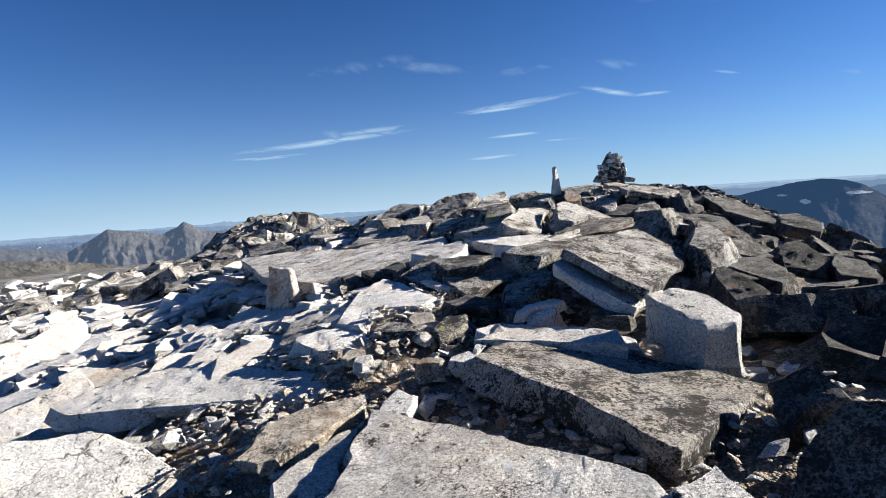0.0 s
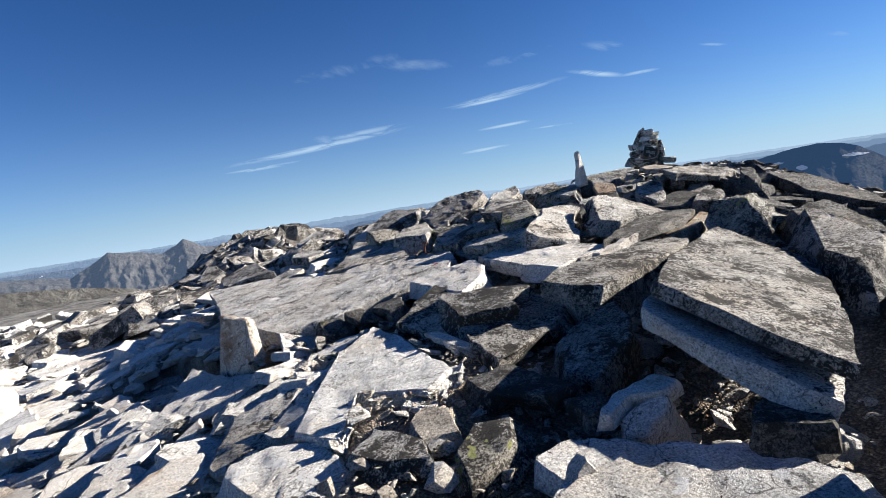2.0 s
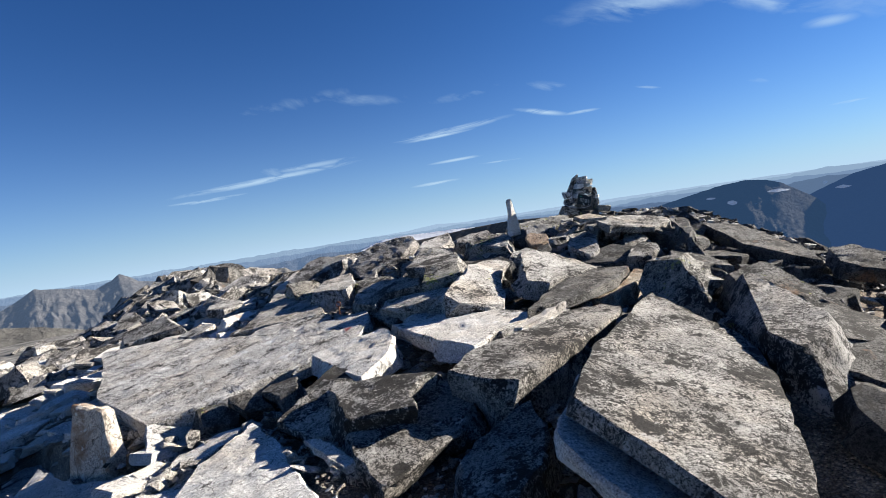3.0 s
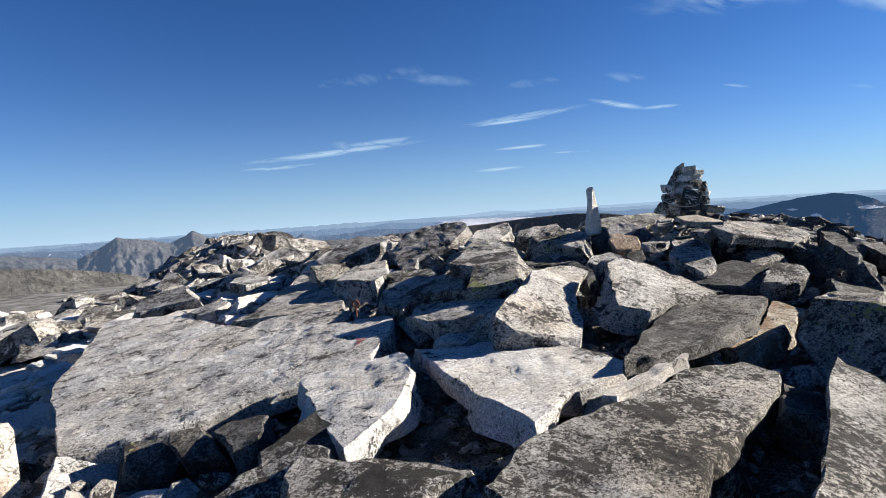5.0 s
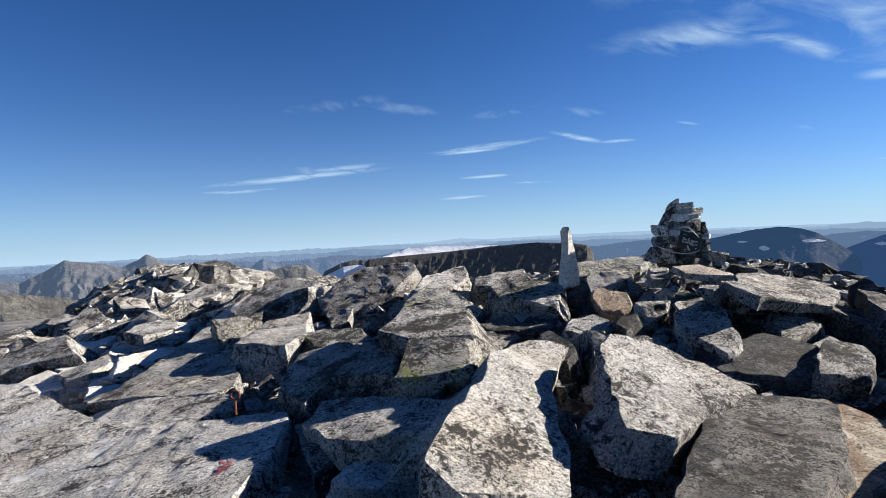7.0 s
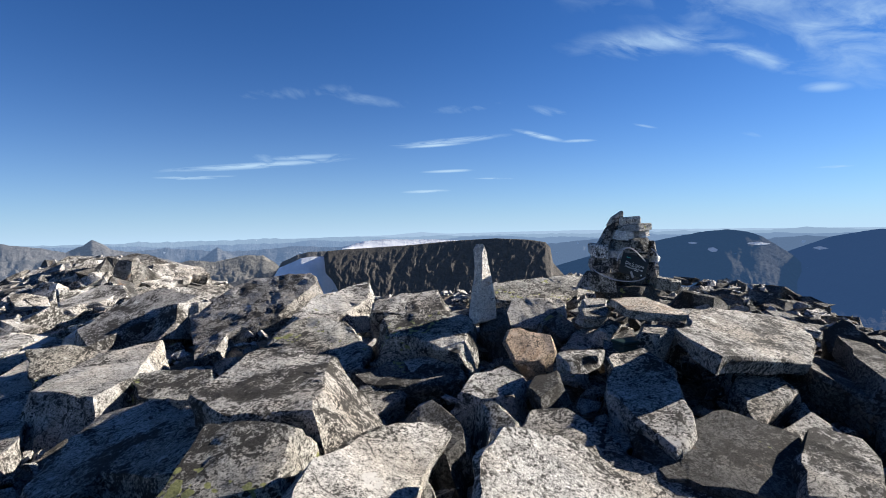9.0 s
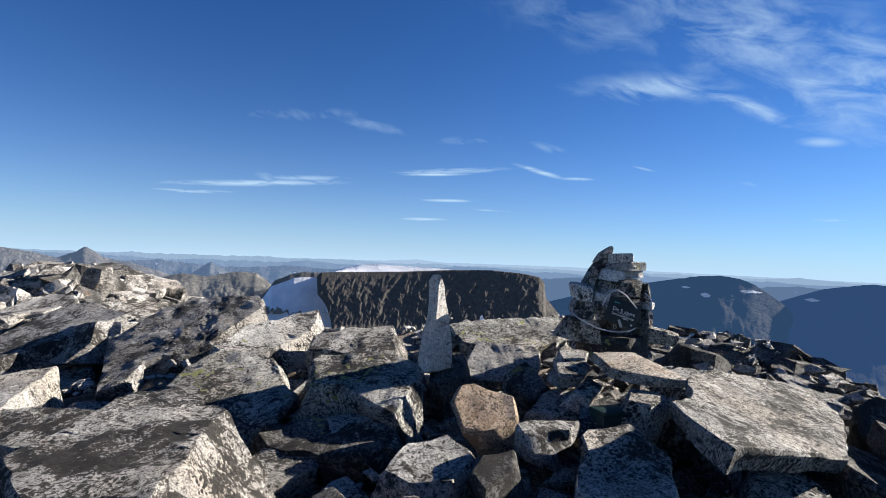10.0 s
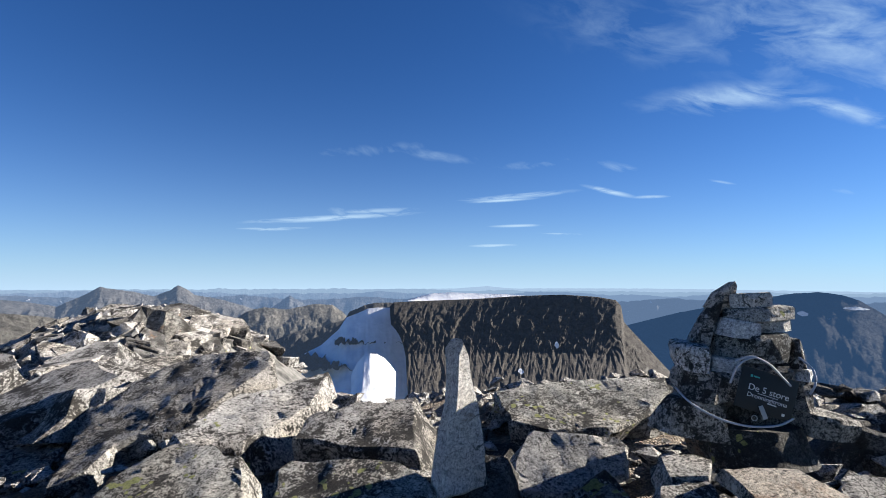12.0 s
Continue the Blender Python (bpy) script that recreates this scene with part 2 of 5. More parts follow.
ROCK = {
    "W": rock_material("rock_white", (0.57, 0.54, 0.50), (0.75, 0.72, 0.675), 0.0, 0.0, 0.05, 0.6, 0.5),
    "P": rock_material("rock_pale", (0.56, 0.55, 0.53), (0.77, 0.755, 0.73), 0.2, 0.0, 0.0, 0.7, 0.6),
    "H": rock_material("rock_pale_grey", (0.46, 0.45, 0.435), (0.66, 0.65, 0.63), 0.62, 0.0, 0.0, 1.0, 0.85),
    "G": rock_material("rock_grey", (0.31, 0.30, 0.285), (0.52, 0.505, 0.48), 0.75, 0.1, 0.0, 1.0),
    "L": rock_material("rock_lichen", (0.26, 0.255, 0.235), (0.48, 0.465, 0.43), 0.95, 0.75, 0.0, 1.0),
    "K": rock_material("rock_black_lichen", (0.26, 0.25, 0.24), (0.47, 0.455, 0.43), 1.02, 0.0, 0.0, 1.0),
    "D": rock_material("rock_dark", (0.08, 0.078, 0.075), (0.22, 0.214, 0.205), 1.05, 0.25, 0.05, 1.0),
    "B": rock_material("rock_brown", (0.34, 0.29, 0.23), (0.50, 0.44, 0.36), 0.45, 0.0, 0.5, 1.0),
    "T": rock_material("rock_tan", (0.42, 0.37, 0.31), (0.62, 0.56, 0.48), 0.3, 0.0, 0.15, 1.0),
    "O": rock_material("rock_rust", (0.36, 0.26, 0.18), (0.52, 0.40, 0.30), 0.4, 0.0, 0.3, 1.0),
    "N": rock_material("rock_stained", (0.50, 0.46, 0.41), (0.66, 0.62, 0.57), 0.15, 0.0, 0.4, 0.7),
    "S": rock_material("scree", (0.44, 0.39, 0.32), (0.66, 0.60, 0.52), 0.0, 0.0, 0.25, 0.6),
}


def soil_material():
    m, t, b = nodes_of("stony_soil", 0.95)
    tc = t.nodes.new("ShaderNodeTexCoord")
    v = tc.outputs["Object"]
    col = ramp(t, noise_tex(t, v, 3.0, 8, 0.65), [(0.3, (0.10, 0.075, 0.052)), (0.5, (0.24, 0.19, 0.145)), (0.7, (0.42, 0.36, 0.29))])
    grit = t.nodes.new("ShaderNodeTexVoronoi")
    grit.inputs["Scale"].default_value = 58.0
    t.links.new(v, grit.inputs["Vector"])
    hue = t.nodes.new("ShaderNodeSeparateColor")
    t.links.new(grit.outputs["Color"], hue.inputs[0])
    col = mix(t, 0.7, col, ramp(t, hue.outputs[0], [(0.0, 0.5), (0.7, 1.1), (1.0, 1.8)]), "MULTIPLY")
    col = mix(t, 0.9, col, ramp(t, grit.outputs["Distance"], [(0.25, 1.1), (0.8, 0.5)]), "MULTIPLY")
    col = mix(t, 0.8, col, ramp(t, noise_tex(t, v, 90.0, 4, 0.7), [(0.35, 0.4), (0.65, 1.4)]), "MULTIPLY")
    far = t.nodes.new("ShaderNodeVectorMath")
    far.operation = "LENGTH"
    t.links.new(v, far.inputs[0])
    col = mix(t, ramp(t, wide_step(t, far.outputs["Value"], 13.0, 24.0), [(0.0, 0.0), (1.0, 1.0)]), col,
              ramp(t, noise_tex(t, v, 0.9, 12, 0.72), [(0.38, (0.05, 0.05, 0.047)), (0.62, (0.26, 0.25, 0.235))]))
    t.links.new(col, b.inputs["Base Color"])
    bump = t.nodes.new("ShaderNodeBump")
    bump.inputs["Distance"].default_value = 0.018
    bump.invert = True
    t.links.new(grit.outputs["Distance"], bump.inputs["Height"])
    t.links.new(bump.outputs[0], b.inputs["Normal"])
    return m


def wide_step(t, value, lo, hi):
    n = t.nodes.new("ShaderNodeMapRange")
    n.inputs["From Min"].default_value, n.inputs["From Max"].default_value = lo, hi
    t.links.new(value, n.inputs["Value"])
    return n.outputs[0]


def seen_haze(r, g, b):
    """Emission colour of painted-in air haze, to show as this display colour at the scene's exposure."""
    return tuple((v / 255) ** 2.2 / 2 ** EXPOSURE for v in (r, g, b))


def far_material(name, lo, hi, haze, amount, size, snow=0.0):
    """Rock far off: air haze is painted in, as emission mixed over the rock's own colour."""
    m, t, b = nodes_of(name, 0.95)
    tc = t.nodes.new("ShaderNodeTexCoord")
    v = tc.outputs["Object"]
    col = ramp(t, noise_tex(t, v, 1.0 / size, 10, 0.68, 0.5), [(0.32, lo), (0.66, hi)])
    stretch = t.nodes.new("ShaderNodeMapping")
    stretch.inputs["Scale"].default_value = (1, 1, 0.6)
    t.links.new(v, stretch.inputs[0])
    col = mix(t, 0.8, col, ramp(t, noise_tex(t, stretch.outputs[0], 6.0 / size, 8, 0.7), [(0.35, 0.55), (0.65, 1.25)]), "MULTIPLY")
    if snow:
        col = mix(t, ramp(t, noise_tex(t, v, 1.7 / size, 5, 0.5, 0.3), [(0.73 - snow, 0.0), (0.745 - snow, 1.0)]), col, (0.8, 0.83, 0.88))
    t.links.new(col, b.inputs["Base Color"])
    bump = t.nodes.new("ShaderNodeBump")
    bump.inputs["Distance"].default_value = size * 0.3
    t.links.new(noise_tex(t, stretch.outputs[0], 4.0 / size, 10, 0.7), bump.inputs["Height"])
    t.links.new(bump.outputs[0], b.inputs["Normal"])
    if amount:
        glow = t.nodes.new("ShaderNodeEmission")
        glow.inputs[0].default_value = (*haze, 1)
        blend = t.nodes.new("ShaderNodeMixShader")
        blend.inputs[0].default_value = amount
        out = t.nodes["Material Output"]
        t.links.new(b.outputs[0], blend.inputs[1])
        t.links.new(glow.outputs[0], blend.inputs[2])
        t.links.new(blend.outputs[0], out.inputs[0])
    return m


def snow_material():
    m, t, b = nodes_of("snow", 0.6)
    tc = t.nodes.new("ShaderNodeTexCoord")
    col = ramp(t, noise_tex(t, tc.outputs["Object"], 0.02, 8, 0.6), [(0.3, (0.70, 0.73, 0.77)), (0.6, (0.88, 0.89, 0.91))])
    t.links.new(col, b.inputs["Base Color"])
    bump = t.nodes.new("ShaderNodeBump")
    bump.inputs["Distance"].default_value = 2.0
    t.links.new(noise_tex(t, tc.outputs["Object"], 0.05, 8, 0.6), bump.inputs["Height"])
    t.links.new(bump.outputs[0], b.inputs["Normal"])
    return m


def plain(name, col, rough=0.7, metal=0.0):
    m, t, b = nodes_of(name, rough)
    tc = t.nodes.new("ShaderNodeTexCoord")
    c = tuple(v * 0.7 for v in col)
    t.links.new(mix(t, noise_tex(t, tc.outputs["Object"], 40.0, 5, 0.6), c, col), b.inputs["Base Color"])
    b.inputs["Metallic"].default_value = metal
    return m


M_SOIL, M_SNOW = soil_material(), snow_material()


def mesh_of(name, bm, mat, smooth=None):
    me = bpy.data.meshes.new(name)
    bm.to_mesh(me)
    bm.free()
    me.materials.append(mat)
    if smooth is not None:
        me.shade_smooth()
        me.set_sharp_from_angle(angle=radians(smooth))
    return me


def part(name, bm, mat, parent, label="", smooth=32):
    ob = new(name, mesh_of(name, bm, mat, smooth))
    ob.parent = parent
    if label:
        ob["label"] = label
    return ob


# ---- ground ----
def ground_z(x, y):
    """Height of the summit's ground under the stones."""
    right = min(1.0, max(0.0, (x + 3.5 + 0.35 * max(0.0, y - 18)) / 5.0))
    xx, yy = max(-12.0, min(7.5, x)), max(-2.0, min(20.0 - 5.0 * right, y))
    z = (0.1615 + 0.0879 * xx - 0.0466 * yy - 0.0281 * xx * xx + 0.0058 * xx * yy + 0.0156 * yy * yy
         - 0.00124 * xx ** 3 + 0.00103 * xx * xx * yy + 0.00015 * xx * yy * yy - 0.00053 * yy ** 3)
    z -= 0.45 * max(0.0, x - 7.5) + (0.03 + 0.5 * right) * max(0.0, y - yy) + 0.1 * max(0.0, -2 - y)
    z += 0.55 * math.exp(-((x + 5.5) / 4.0) ** 2 - ((y - 21.5) / 4.5) ** 2)
    z = max(z, 0.8 - 1.5 * ((x + 10) / 4.5) ** 2 - 1.2 * ((y - 34) / 6.0) ** 2)
    far_out = max(0.0, math.hypot(x + 3, y - 14) - 30)
    cleft = min(1.0, max(0.0, (y - 6.6) / 1.8)) * min(1.0, max(0.0, (x + 2.4) / 1.8)) * min(1.0, max(0.0, (16.5 - y) / 2))
    hollow = math.exp(-((x - 1.7) / 1.3) ** 2 - ((y - 5.6) / 1.4) ** 2)
    return z - 0.22 - 0.16 * cleft - 0.48 * hollow + 0.2 * math.exp(-((x + 0.7) / 1.2) ** 2 - ((y - 6.2) / 1.6) ** 2) - min(0.62 * far_out, 0.02 * far_out * far_out)


# ---- stones ----
def rough_prism(outline, thick, rng, cell=0.09, taper=0.12, rough=1.0, chips=(2, 3, 4)):
    """A broken slab: ragged outline, chipped rim, uneven layered faces."""
    bm = bmesh.new()
    ring, lean = [], []
    size = max(max(u for u, v in outline) - min(u for u, v in outline), max(v for u, v in outline) - min(v for u, v in outline))
    side = [rng.uniform(-1.7, 1.5) for _ in outline]
    for e, ((u0, v0), (u1, v1)) in enumerate(zip(outline, outline[1:] + outline[:1])):
        ln = max(1e-4, math.hypot(u1 - u0, v1 - v0))
        k = max(1, int(ln / max(0.09, 0.07 * size)))
        for i in range(k):
            j = rng.uniform(-1, 1) * min(0.022, 0.05 * ln) * (i > 0)
            f = i / k + (rng.uniform(-0.3, 0.3) / k if i else 0)
            ring.append((u0 + (u1 - u0) * f - (v1 - v0) / ln * j, v0 + (v1 - v0) * f + (u1 - u0) / ln * j))
            lean.append(side[e] + rng.uniform(-0.25, 0.25) if i else (side[e] + side[e - 1]) / 2)
    n = len(ring)
    cu, cv = sum(u for u, v in ring) / n, sum(v for u, v in ring) / n
    layers = []
    chip = min(0.03, thick * 0.18)
    for depth, inset in ((0.0, chip * 0.8), (chip, 0.0), (thick * 0.5, taper * 0.5 * thick), (thick, taper * 1.4 * thick)):
        lay = []
        for i, (u, v) in enumerate(ring):
            s = max(0.35, 1 - inset * (lean[i] if depth > chip else 1.0) / max(0.06, math.hypot(u - cu, v - cv)))
            w = rng.uniform(-0.12, 0.12) * thick if 0 < depth < thick else 0.0
            lay.append(bm.verts.new((cu + (u - cu) * s, cv + (v - cv) * s, -depth - w * (depth > chip))))
        layers.append(lay)
    bm.faces.new(layers[0])
    bm.faces.new(layers[-1][::-1])
    for a, b in zip(layers, layers[1:]):
        for i in range(n):
            bm.faces.new((a[i], b[i], b[(i + 1) % n], a[(i + 1) % n]))
    bmesh.ops.recalc_face_normals(bm, faces=bm.faces)
    for _ in range(rng.choice(chips)):
        a = rng.uniform(0, 2 * math.pi)
        up = rng.uniform(-0.35, 0.75)
        nrm = Vector((math.cos(a), math.sin(a), up)).normalized()
        reach = max(v.co.dot(nrm) for v in bm.verts)
        cut = bmesh.ops.bisect_plane(bm, geom=bm.verts[:] + bm.edges[:] + bm.faces[:], plane_co=nrm * (reach - rng.uniform(0.02, 0.09) * min(size, 3 * thick)), plane_no=nrm, clear_outer=True)
        rim = [e for e in cut["geom_cut"] if isinstance(e, bmesh.types.BMEdge)]
        bmesh.ops.holes_fill(bm, edges=rim, sides=0)
    bmesh.ops.recalc_face_normals(bm, faces=bm.faces)
    bmesh.ops.triangulate(bm, faces=bm.faces, ngon_method="BEAUTY")
    for _ in range(6):
        longer = [e for e in bm.edges if e.calc_length() > cell * 1.5 and min(e.verts[0].co.z, e.verts[1].co.z) > -thick * 0.98]
        if not longer or len(bm.verts) > 6000:
            break
        bmesh.ops.subdivide_edges(bm, edges=longer, cuts=1)
        bmesh.ops.triangulate(bm, faces=[f for f in bm.faces if len(f.verts) > 3], ngon_method="BEAUTY")
    bm.normal_update()
    off = Vector((rng.uniform(-50, 50), rng.uniform(-50, 50), rng.uniform(-50, 50)))
    for v in bm.verts:
        p = v.co + off
        d = 0.012 * noise.fractal(p * 1.7, 1.0, 2.0, 3) + 0.014 * noise.fractal(p * 7.5, 0.7, 2.1, 5)
        across = (p.x * math.cos(off.x) + p.y * math.sin(off.x)) * 2.3 + 0.9 * noise.noise(p * 1.1) + 0.25 * noise.noise(p * 6.0)
        d -= 0.004 * (math.floor(across) % 3)
        v.co += v.normal * d * rough * min(1.0, 0.35 + size)
    return bm


LABELS = {
    "W": "freshly broken whitish rock slab resting among talus stones",
    "P": "pale grey rough rock slab with sharp broken edges",
    "H": "pale grey gneiss slab finely speckled with black lichen",
    "G": "grey gneiss slab speckled with black lichen on the summit",
    "L": "lichen-covered grey boulder with yellow-green patches on the summit",
    "K": "grey gneiss slab blotched with black lichen on the summit",
    "D": "dark rock crusted with black lichen wedged between slabs",
    "B": "rust-stained brown rock slab leaning on grey stones",
    "T": "tan-grey flat rock slab resting on grey stones",
    "O": "orange-brown weathered stone wedged between grey boulders",
}
HEROES = []
stone_rng = random.Random(11)


def slab(at, tilt, outline, thick, look_of, name="", label="", cell=0.06):
    gap = at[2] - ground_z(at[0], at[1])
    deep = thick if thick < 0.24 else max(thick, min(0.46, gap + 0.08))
    bm = rough_prism(outline, deep, stone_rng, cell, 0.35)
    name = name or ("rock_slab" if thick < 0.26 else "boulder")
    ob = new(name, mesh_of(name, bm, ROCK[look_of], 24))
    turn = Vector((0, 0, 1)).rotation_difference(Vector((tilt[0], tilt[1], 1)).normalized()).to_matrix().to_4x4()
    ob.matrix_world = Matrix.Translation(at) @ turn
    HEROES.append((at, tilt, [(ob.matrix_world @ Vector((u, v, 0))).xy for u, v in outline], deep))
    return tagged(ob, label or LABELS[look_of], "rock", kind="thing")


# ---- the large stones: place, tilt, outline, thickness, look ----
slab((1.05, 3.64, 0.22), (0.10, -0.00), [(-0.62, -0.2), (-0.37, -0.5), (-0.15, -0.88), (0.01, -1.24), (0.77, -0.56), (1.1, -0.22), (0.8, 0.06), (0.43, 0.42), (0.24, 0.82), (-0.08, 0.72), (-0.5, 0.74), (-0.72, 0.58), (-0.9, 0.25)], 0.20, "K")
slab((-2.72, 5.18, -0.23), (-0.10, -0.10), [(-1.2, -0.08), (-0.31, -0.26), (0.47, -0.39), (1.05, -0.53), (1.42, -0.73), (1.63, -0.57), (1.38, -0.11), (0.44, 0.46), (-0.57, 0.85), (-1.16, 0.71), (-1.56, 0.42), (-1.59, 0.23)], 0.17, "P")
slab((0.94, 4.66, 0.21), (0.01, -0.10), [(-0.61, 0.08), (-0.35, 0.04), (-0.02, -0.01), (0.0, -0.17), (0.3, -0.33), (0.63, -0.47), (0.69, -0.19), (0.45, 0.1), (0.1, 0.25), (-0.49, 0.42), (-0.71, 0.29)], 0.12, "P")
slab((-8.73, 15.59, -0.98), (-0.10, -0.05), [(-0.27, -1.32), (1.28, -2.28), (1.51, -1.12), (1.44, 0.28), (0.29, 1.19), (-1.91, 1.82), (-2.33, 1.43)], 0.28, "W")
BIG_SLAB = slab((-2.04, 10.98, 0.45), (-0.14, -0.08), [(-2.41, 1.29), (-1.79, -0.11), (-0.8, -1.36), (-0.21, -2.12), (0.56, -1.94), (1.02, -1.71), (1.47, -1.53), (2.02, -1.19), (2.15, -0.65), (2.13, 0.14), (1.53, 0.21), (0.59, 0.48), (-0.63, 1.66), (-2.0, 3.04), (-3.63, 3.79)], 0.20, "H")
slab((0.01, 8.89, 0.66), (-0.18, -0.06), [(-0.26, -0.34), (0.08, -0.99), (0.33, -0.5), (0.41, 0.07), (0.3, 0.6), (-0.25, 0.65), (-0.6, 0.52)], 0.22, "P")
slab((1.25, 8.74, 0.76), (-0.02, -0.05), [(-0.46, -0.32), (-0.12, -0.84), (0.02, -0.69), (0.19, -0.43), (0.57, -0.25), (0.67, -0.02), (0.42, 0.39), (0.02, 0.8), (-0.42, 0.65), (-0.9, 0.71)], 0.18, "P")
slab((1.58, 8.65, 0.74), (-0.05, -0.08), [(-0.22, 0.2), (-0.21, -0.02), (-0.2, -0.32), (-0.11, -0.34), (0.08, -0.22), (0.31, 0.01), (0.25, 0.26), (0.09, 0.45)], 0.15, "K")
slab((2.03, 8.54, 0.75), (-0.04, -0.10), [(-0.27, -0.26), (0.05, -0.0), (0.31, 0.2), (0.34, 0.27), (-0.08, 0.0), (-0.34, -0.2)], 0.10, "W")
slab((0.44, 7.13, 0.48), (-0.02, -0.16), [(-0.4, -0.41), (-0.21, -0.8), (0.11, -0.56), (0.38, -0.33), (0.52, -0.06), (0.34, 0.59), (-0.11, 0.74), (-0.62, 0.82)], 0.20, "K")
slab((1.74, 7.72, 0.72), (0.05, -0.08), [(-0.69, -0.75), (-0.52, -0.9), (-0.32, -0.7), (-0.1, -0.53), (0.39, -0.05), (0.94, 0.53), (1.05, 0.73), (0.93, 0.93), (0.49, 0.84), (-0.04, 0.37), (-0.43, 0.14), (-0.76, -0.15), (-0.95, -0.47)], 0.25, "K")
slab((2.24, 6.24, 0.69), (0.27, -0.17), [(-0.93, -0.38), (-0.8, -0.67), (-0.68, -0.92), (-0.56, -1.24), (-0.35, -1.48), (0.16, -0.72), (0.71, 0.1), (1.1, 1.06), (0.95, 1.55), (0.87, 2.19), (-0.47, 0.5)], 0.10, "K")
slab((2.14, 6.20, 0.53), (0.27, -0.17), [(-0.98, -0.42), (-0.84, -0.80), (-0.62, -1.16), (-0.40, -1.50), (-0.10, -1.10), (0.20, -0.55), (0.55, 0.40), (-0.15, 0.80), (-0.55, 0.42)], 0.13, "P", label="pale slab layer split off under a lichen-dark slab")
slab((0.98, 6.26, 0.43), (-0.17, -0.14), [(-0.34, -0.39), (-0.2, -0.57), (0.21, -0.22), (0.33, 0.13), (0.37, 0.59), (-0.08, 0.36), (-0.28, 0.1)], 0.30, "K")
slab((-0.85, 6.51, 0.28), (-0.11, -0.07), [(-0.24, -0.8), (-0.07, -0.89), (-0.04, -0.23), (0.28, -0.38), (0.54, -0.49), (0.73, -0.19), (0.2, 1.04), (-0.09, 1.52), (-0.37, 0.9), (-0.43, 0.1), (-0.51, -0.59)], 0.30, "P")
slab((-1.24, 5.52, 0.12), (-0.04, -0.17), [(-0.17, -0.26), (0.38, -0.36), (0.43, -0.15), (0.32, 0.07), (0.14, 0.25), (-0.19, 0.31), (-0.46, 0.18), (-0.44, -0.04)], 0.25, "P")
slab((-4.02, 10.01, -0.73), (-0.06, -0.12), [(-0.13, -1.2), (0.78, -0.89), (1.17, -0.1), (1.12, 0.4), (0.41, -0.11), (-0.2, 0.52), (-1.11, 1.47), (-1.14, 0.56), (-0.89, -0.66)], 0.20, "G")
slab((-2.52, 7.84, -0.53), (-0.10, -0.12), [(-0.09, -0.91), (0.2, -0.32), (0.44, 0.12), (0.47, 1.14), (0.19, 1.05), (-0.23, 0.19), (-0.4, -0.45), (-0.57, -0.81)], 0.15, "P")
slab((0.92, 5.15, 0.29), (-0.10, -0.50), [(-0.17, -0.1), (-0.04, -0.13), (0.12, -0.02), (0.2, 0.12), (0.04, 0.12), (-0.14, 0.01)], 0.25, "P")
slab((0.91, 5.27, 0.36), (-0.06, -0.12), [(-0.21, -0.16), (-0.04, -0.0), (0.18, -0.03), (0.29, 0.06), (0.19, 0.22), (-0.13, 0.03), (-0.28, -0.13)], 0.10, "W")
slab((3.62, 7.32, 0.76), (-0.06, -0.12), [(-0.14, 0.28), (-0.4, -0.39), (-0.42, -0.8), (-0.08, -0.71), (0.23, -0.31), (0.5, 0.92), (0.3, 1.0)], 0.30, "K")
slab((0.29, 7.40, 0.63), (-0.08, -0.09), [(-0.32, -0.35), (0.23, -0.49), (0.21, -0.16), (0.33, 0.04), (0.46, 0.13), (-0.44, 0.46), (-0.48, 0.37)], 0.20, "K")
slab((2.63, 9.31, 0.87), (-0.00, -0.05), [(-0.56, -0.7), (-0.09, -0.47), (0.55, 0.04), (1.05, 0.74), (0.62, 0.92), (0.15, 0.62), (-0.32, 0.04), (-0.6, -0.4), (-0.81, -0.79)], 0.10, "D", label="dark lichen-crusted slab leaning on a rusty one")
slab((3.29, 9.46, 0.77), (0.00, -0.07), [(0.05, 0.11), (-0.58, -0.4), (-0.53, -0.47), (-0.44, -0.54), (0.32, 0.07), (0.63, 0.41), (0.55, 0.82)], 0.20, "B")
slab((1.59, 9.93, 1.03), (0.32, -0.27), [(-0.51, -0.85), (-0.17, -0.78), (0.15, -0.77), (0.28, -0.37), (0.38, 0.48), (0.71, 1.19), (0.36, 1.13), (-0.05, 0.71), (-0.17, 0.26), (-0.45, -0.35), (-0.54, -0.65)], 0.25, "G")
slab((2.59, 10.15, 1.08), (0.28, -0.36), [(-0.42, -0.21), (-0.46, -0.61), (-0.17, -0.63), (0.16, -0.33), (0.77, 0.09), (0.48, 0.36), (0.14, 0.54), (-0.17, 0.52), (-0.34, 0.28)], 0.20, "G")
slab((4.28, 10.72, 0.95), (0.09, -0.37), [(-0.45, -0.4), (0.03, -0.38), (0.31, 0.1), (0.21, 0.43), (-0.1, 0.25)], 0.23, "K")
slab((3.63, 11.49, 1.18), (-0.07, -0.18), [(-0.21, 0.12), (-0.23, -0.34), (-0.17, -0.91), (0.0, -0.61), (0.24, 0.11), (0.31, 0.86), (0.06, 0.78)], 0.25, "K")
slab((5.18, 11.19, 1.25), (-0.06, -0.12), [(-0.07, 0.13), (-0.41, -0.82), (-0.11, -0.48), (0.33, 0.47), (0.26, 0.7)], 0.20, "D")
slab((1.19, 10.69, 1.16), (-0.14, -0.36), [(-0.03, -0.24), (0.25, -0.21), (0.31, 0.21), (-0.2, 0.38), (-0.33, -0.14)], 0.23, "L")
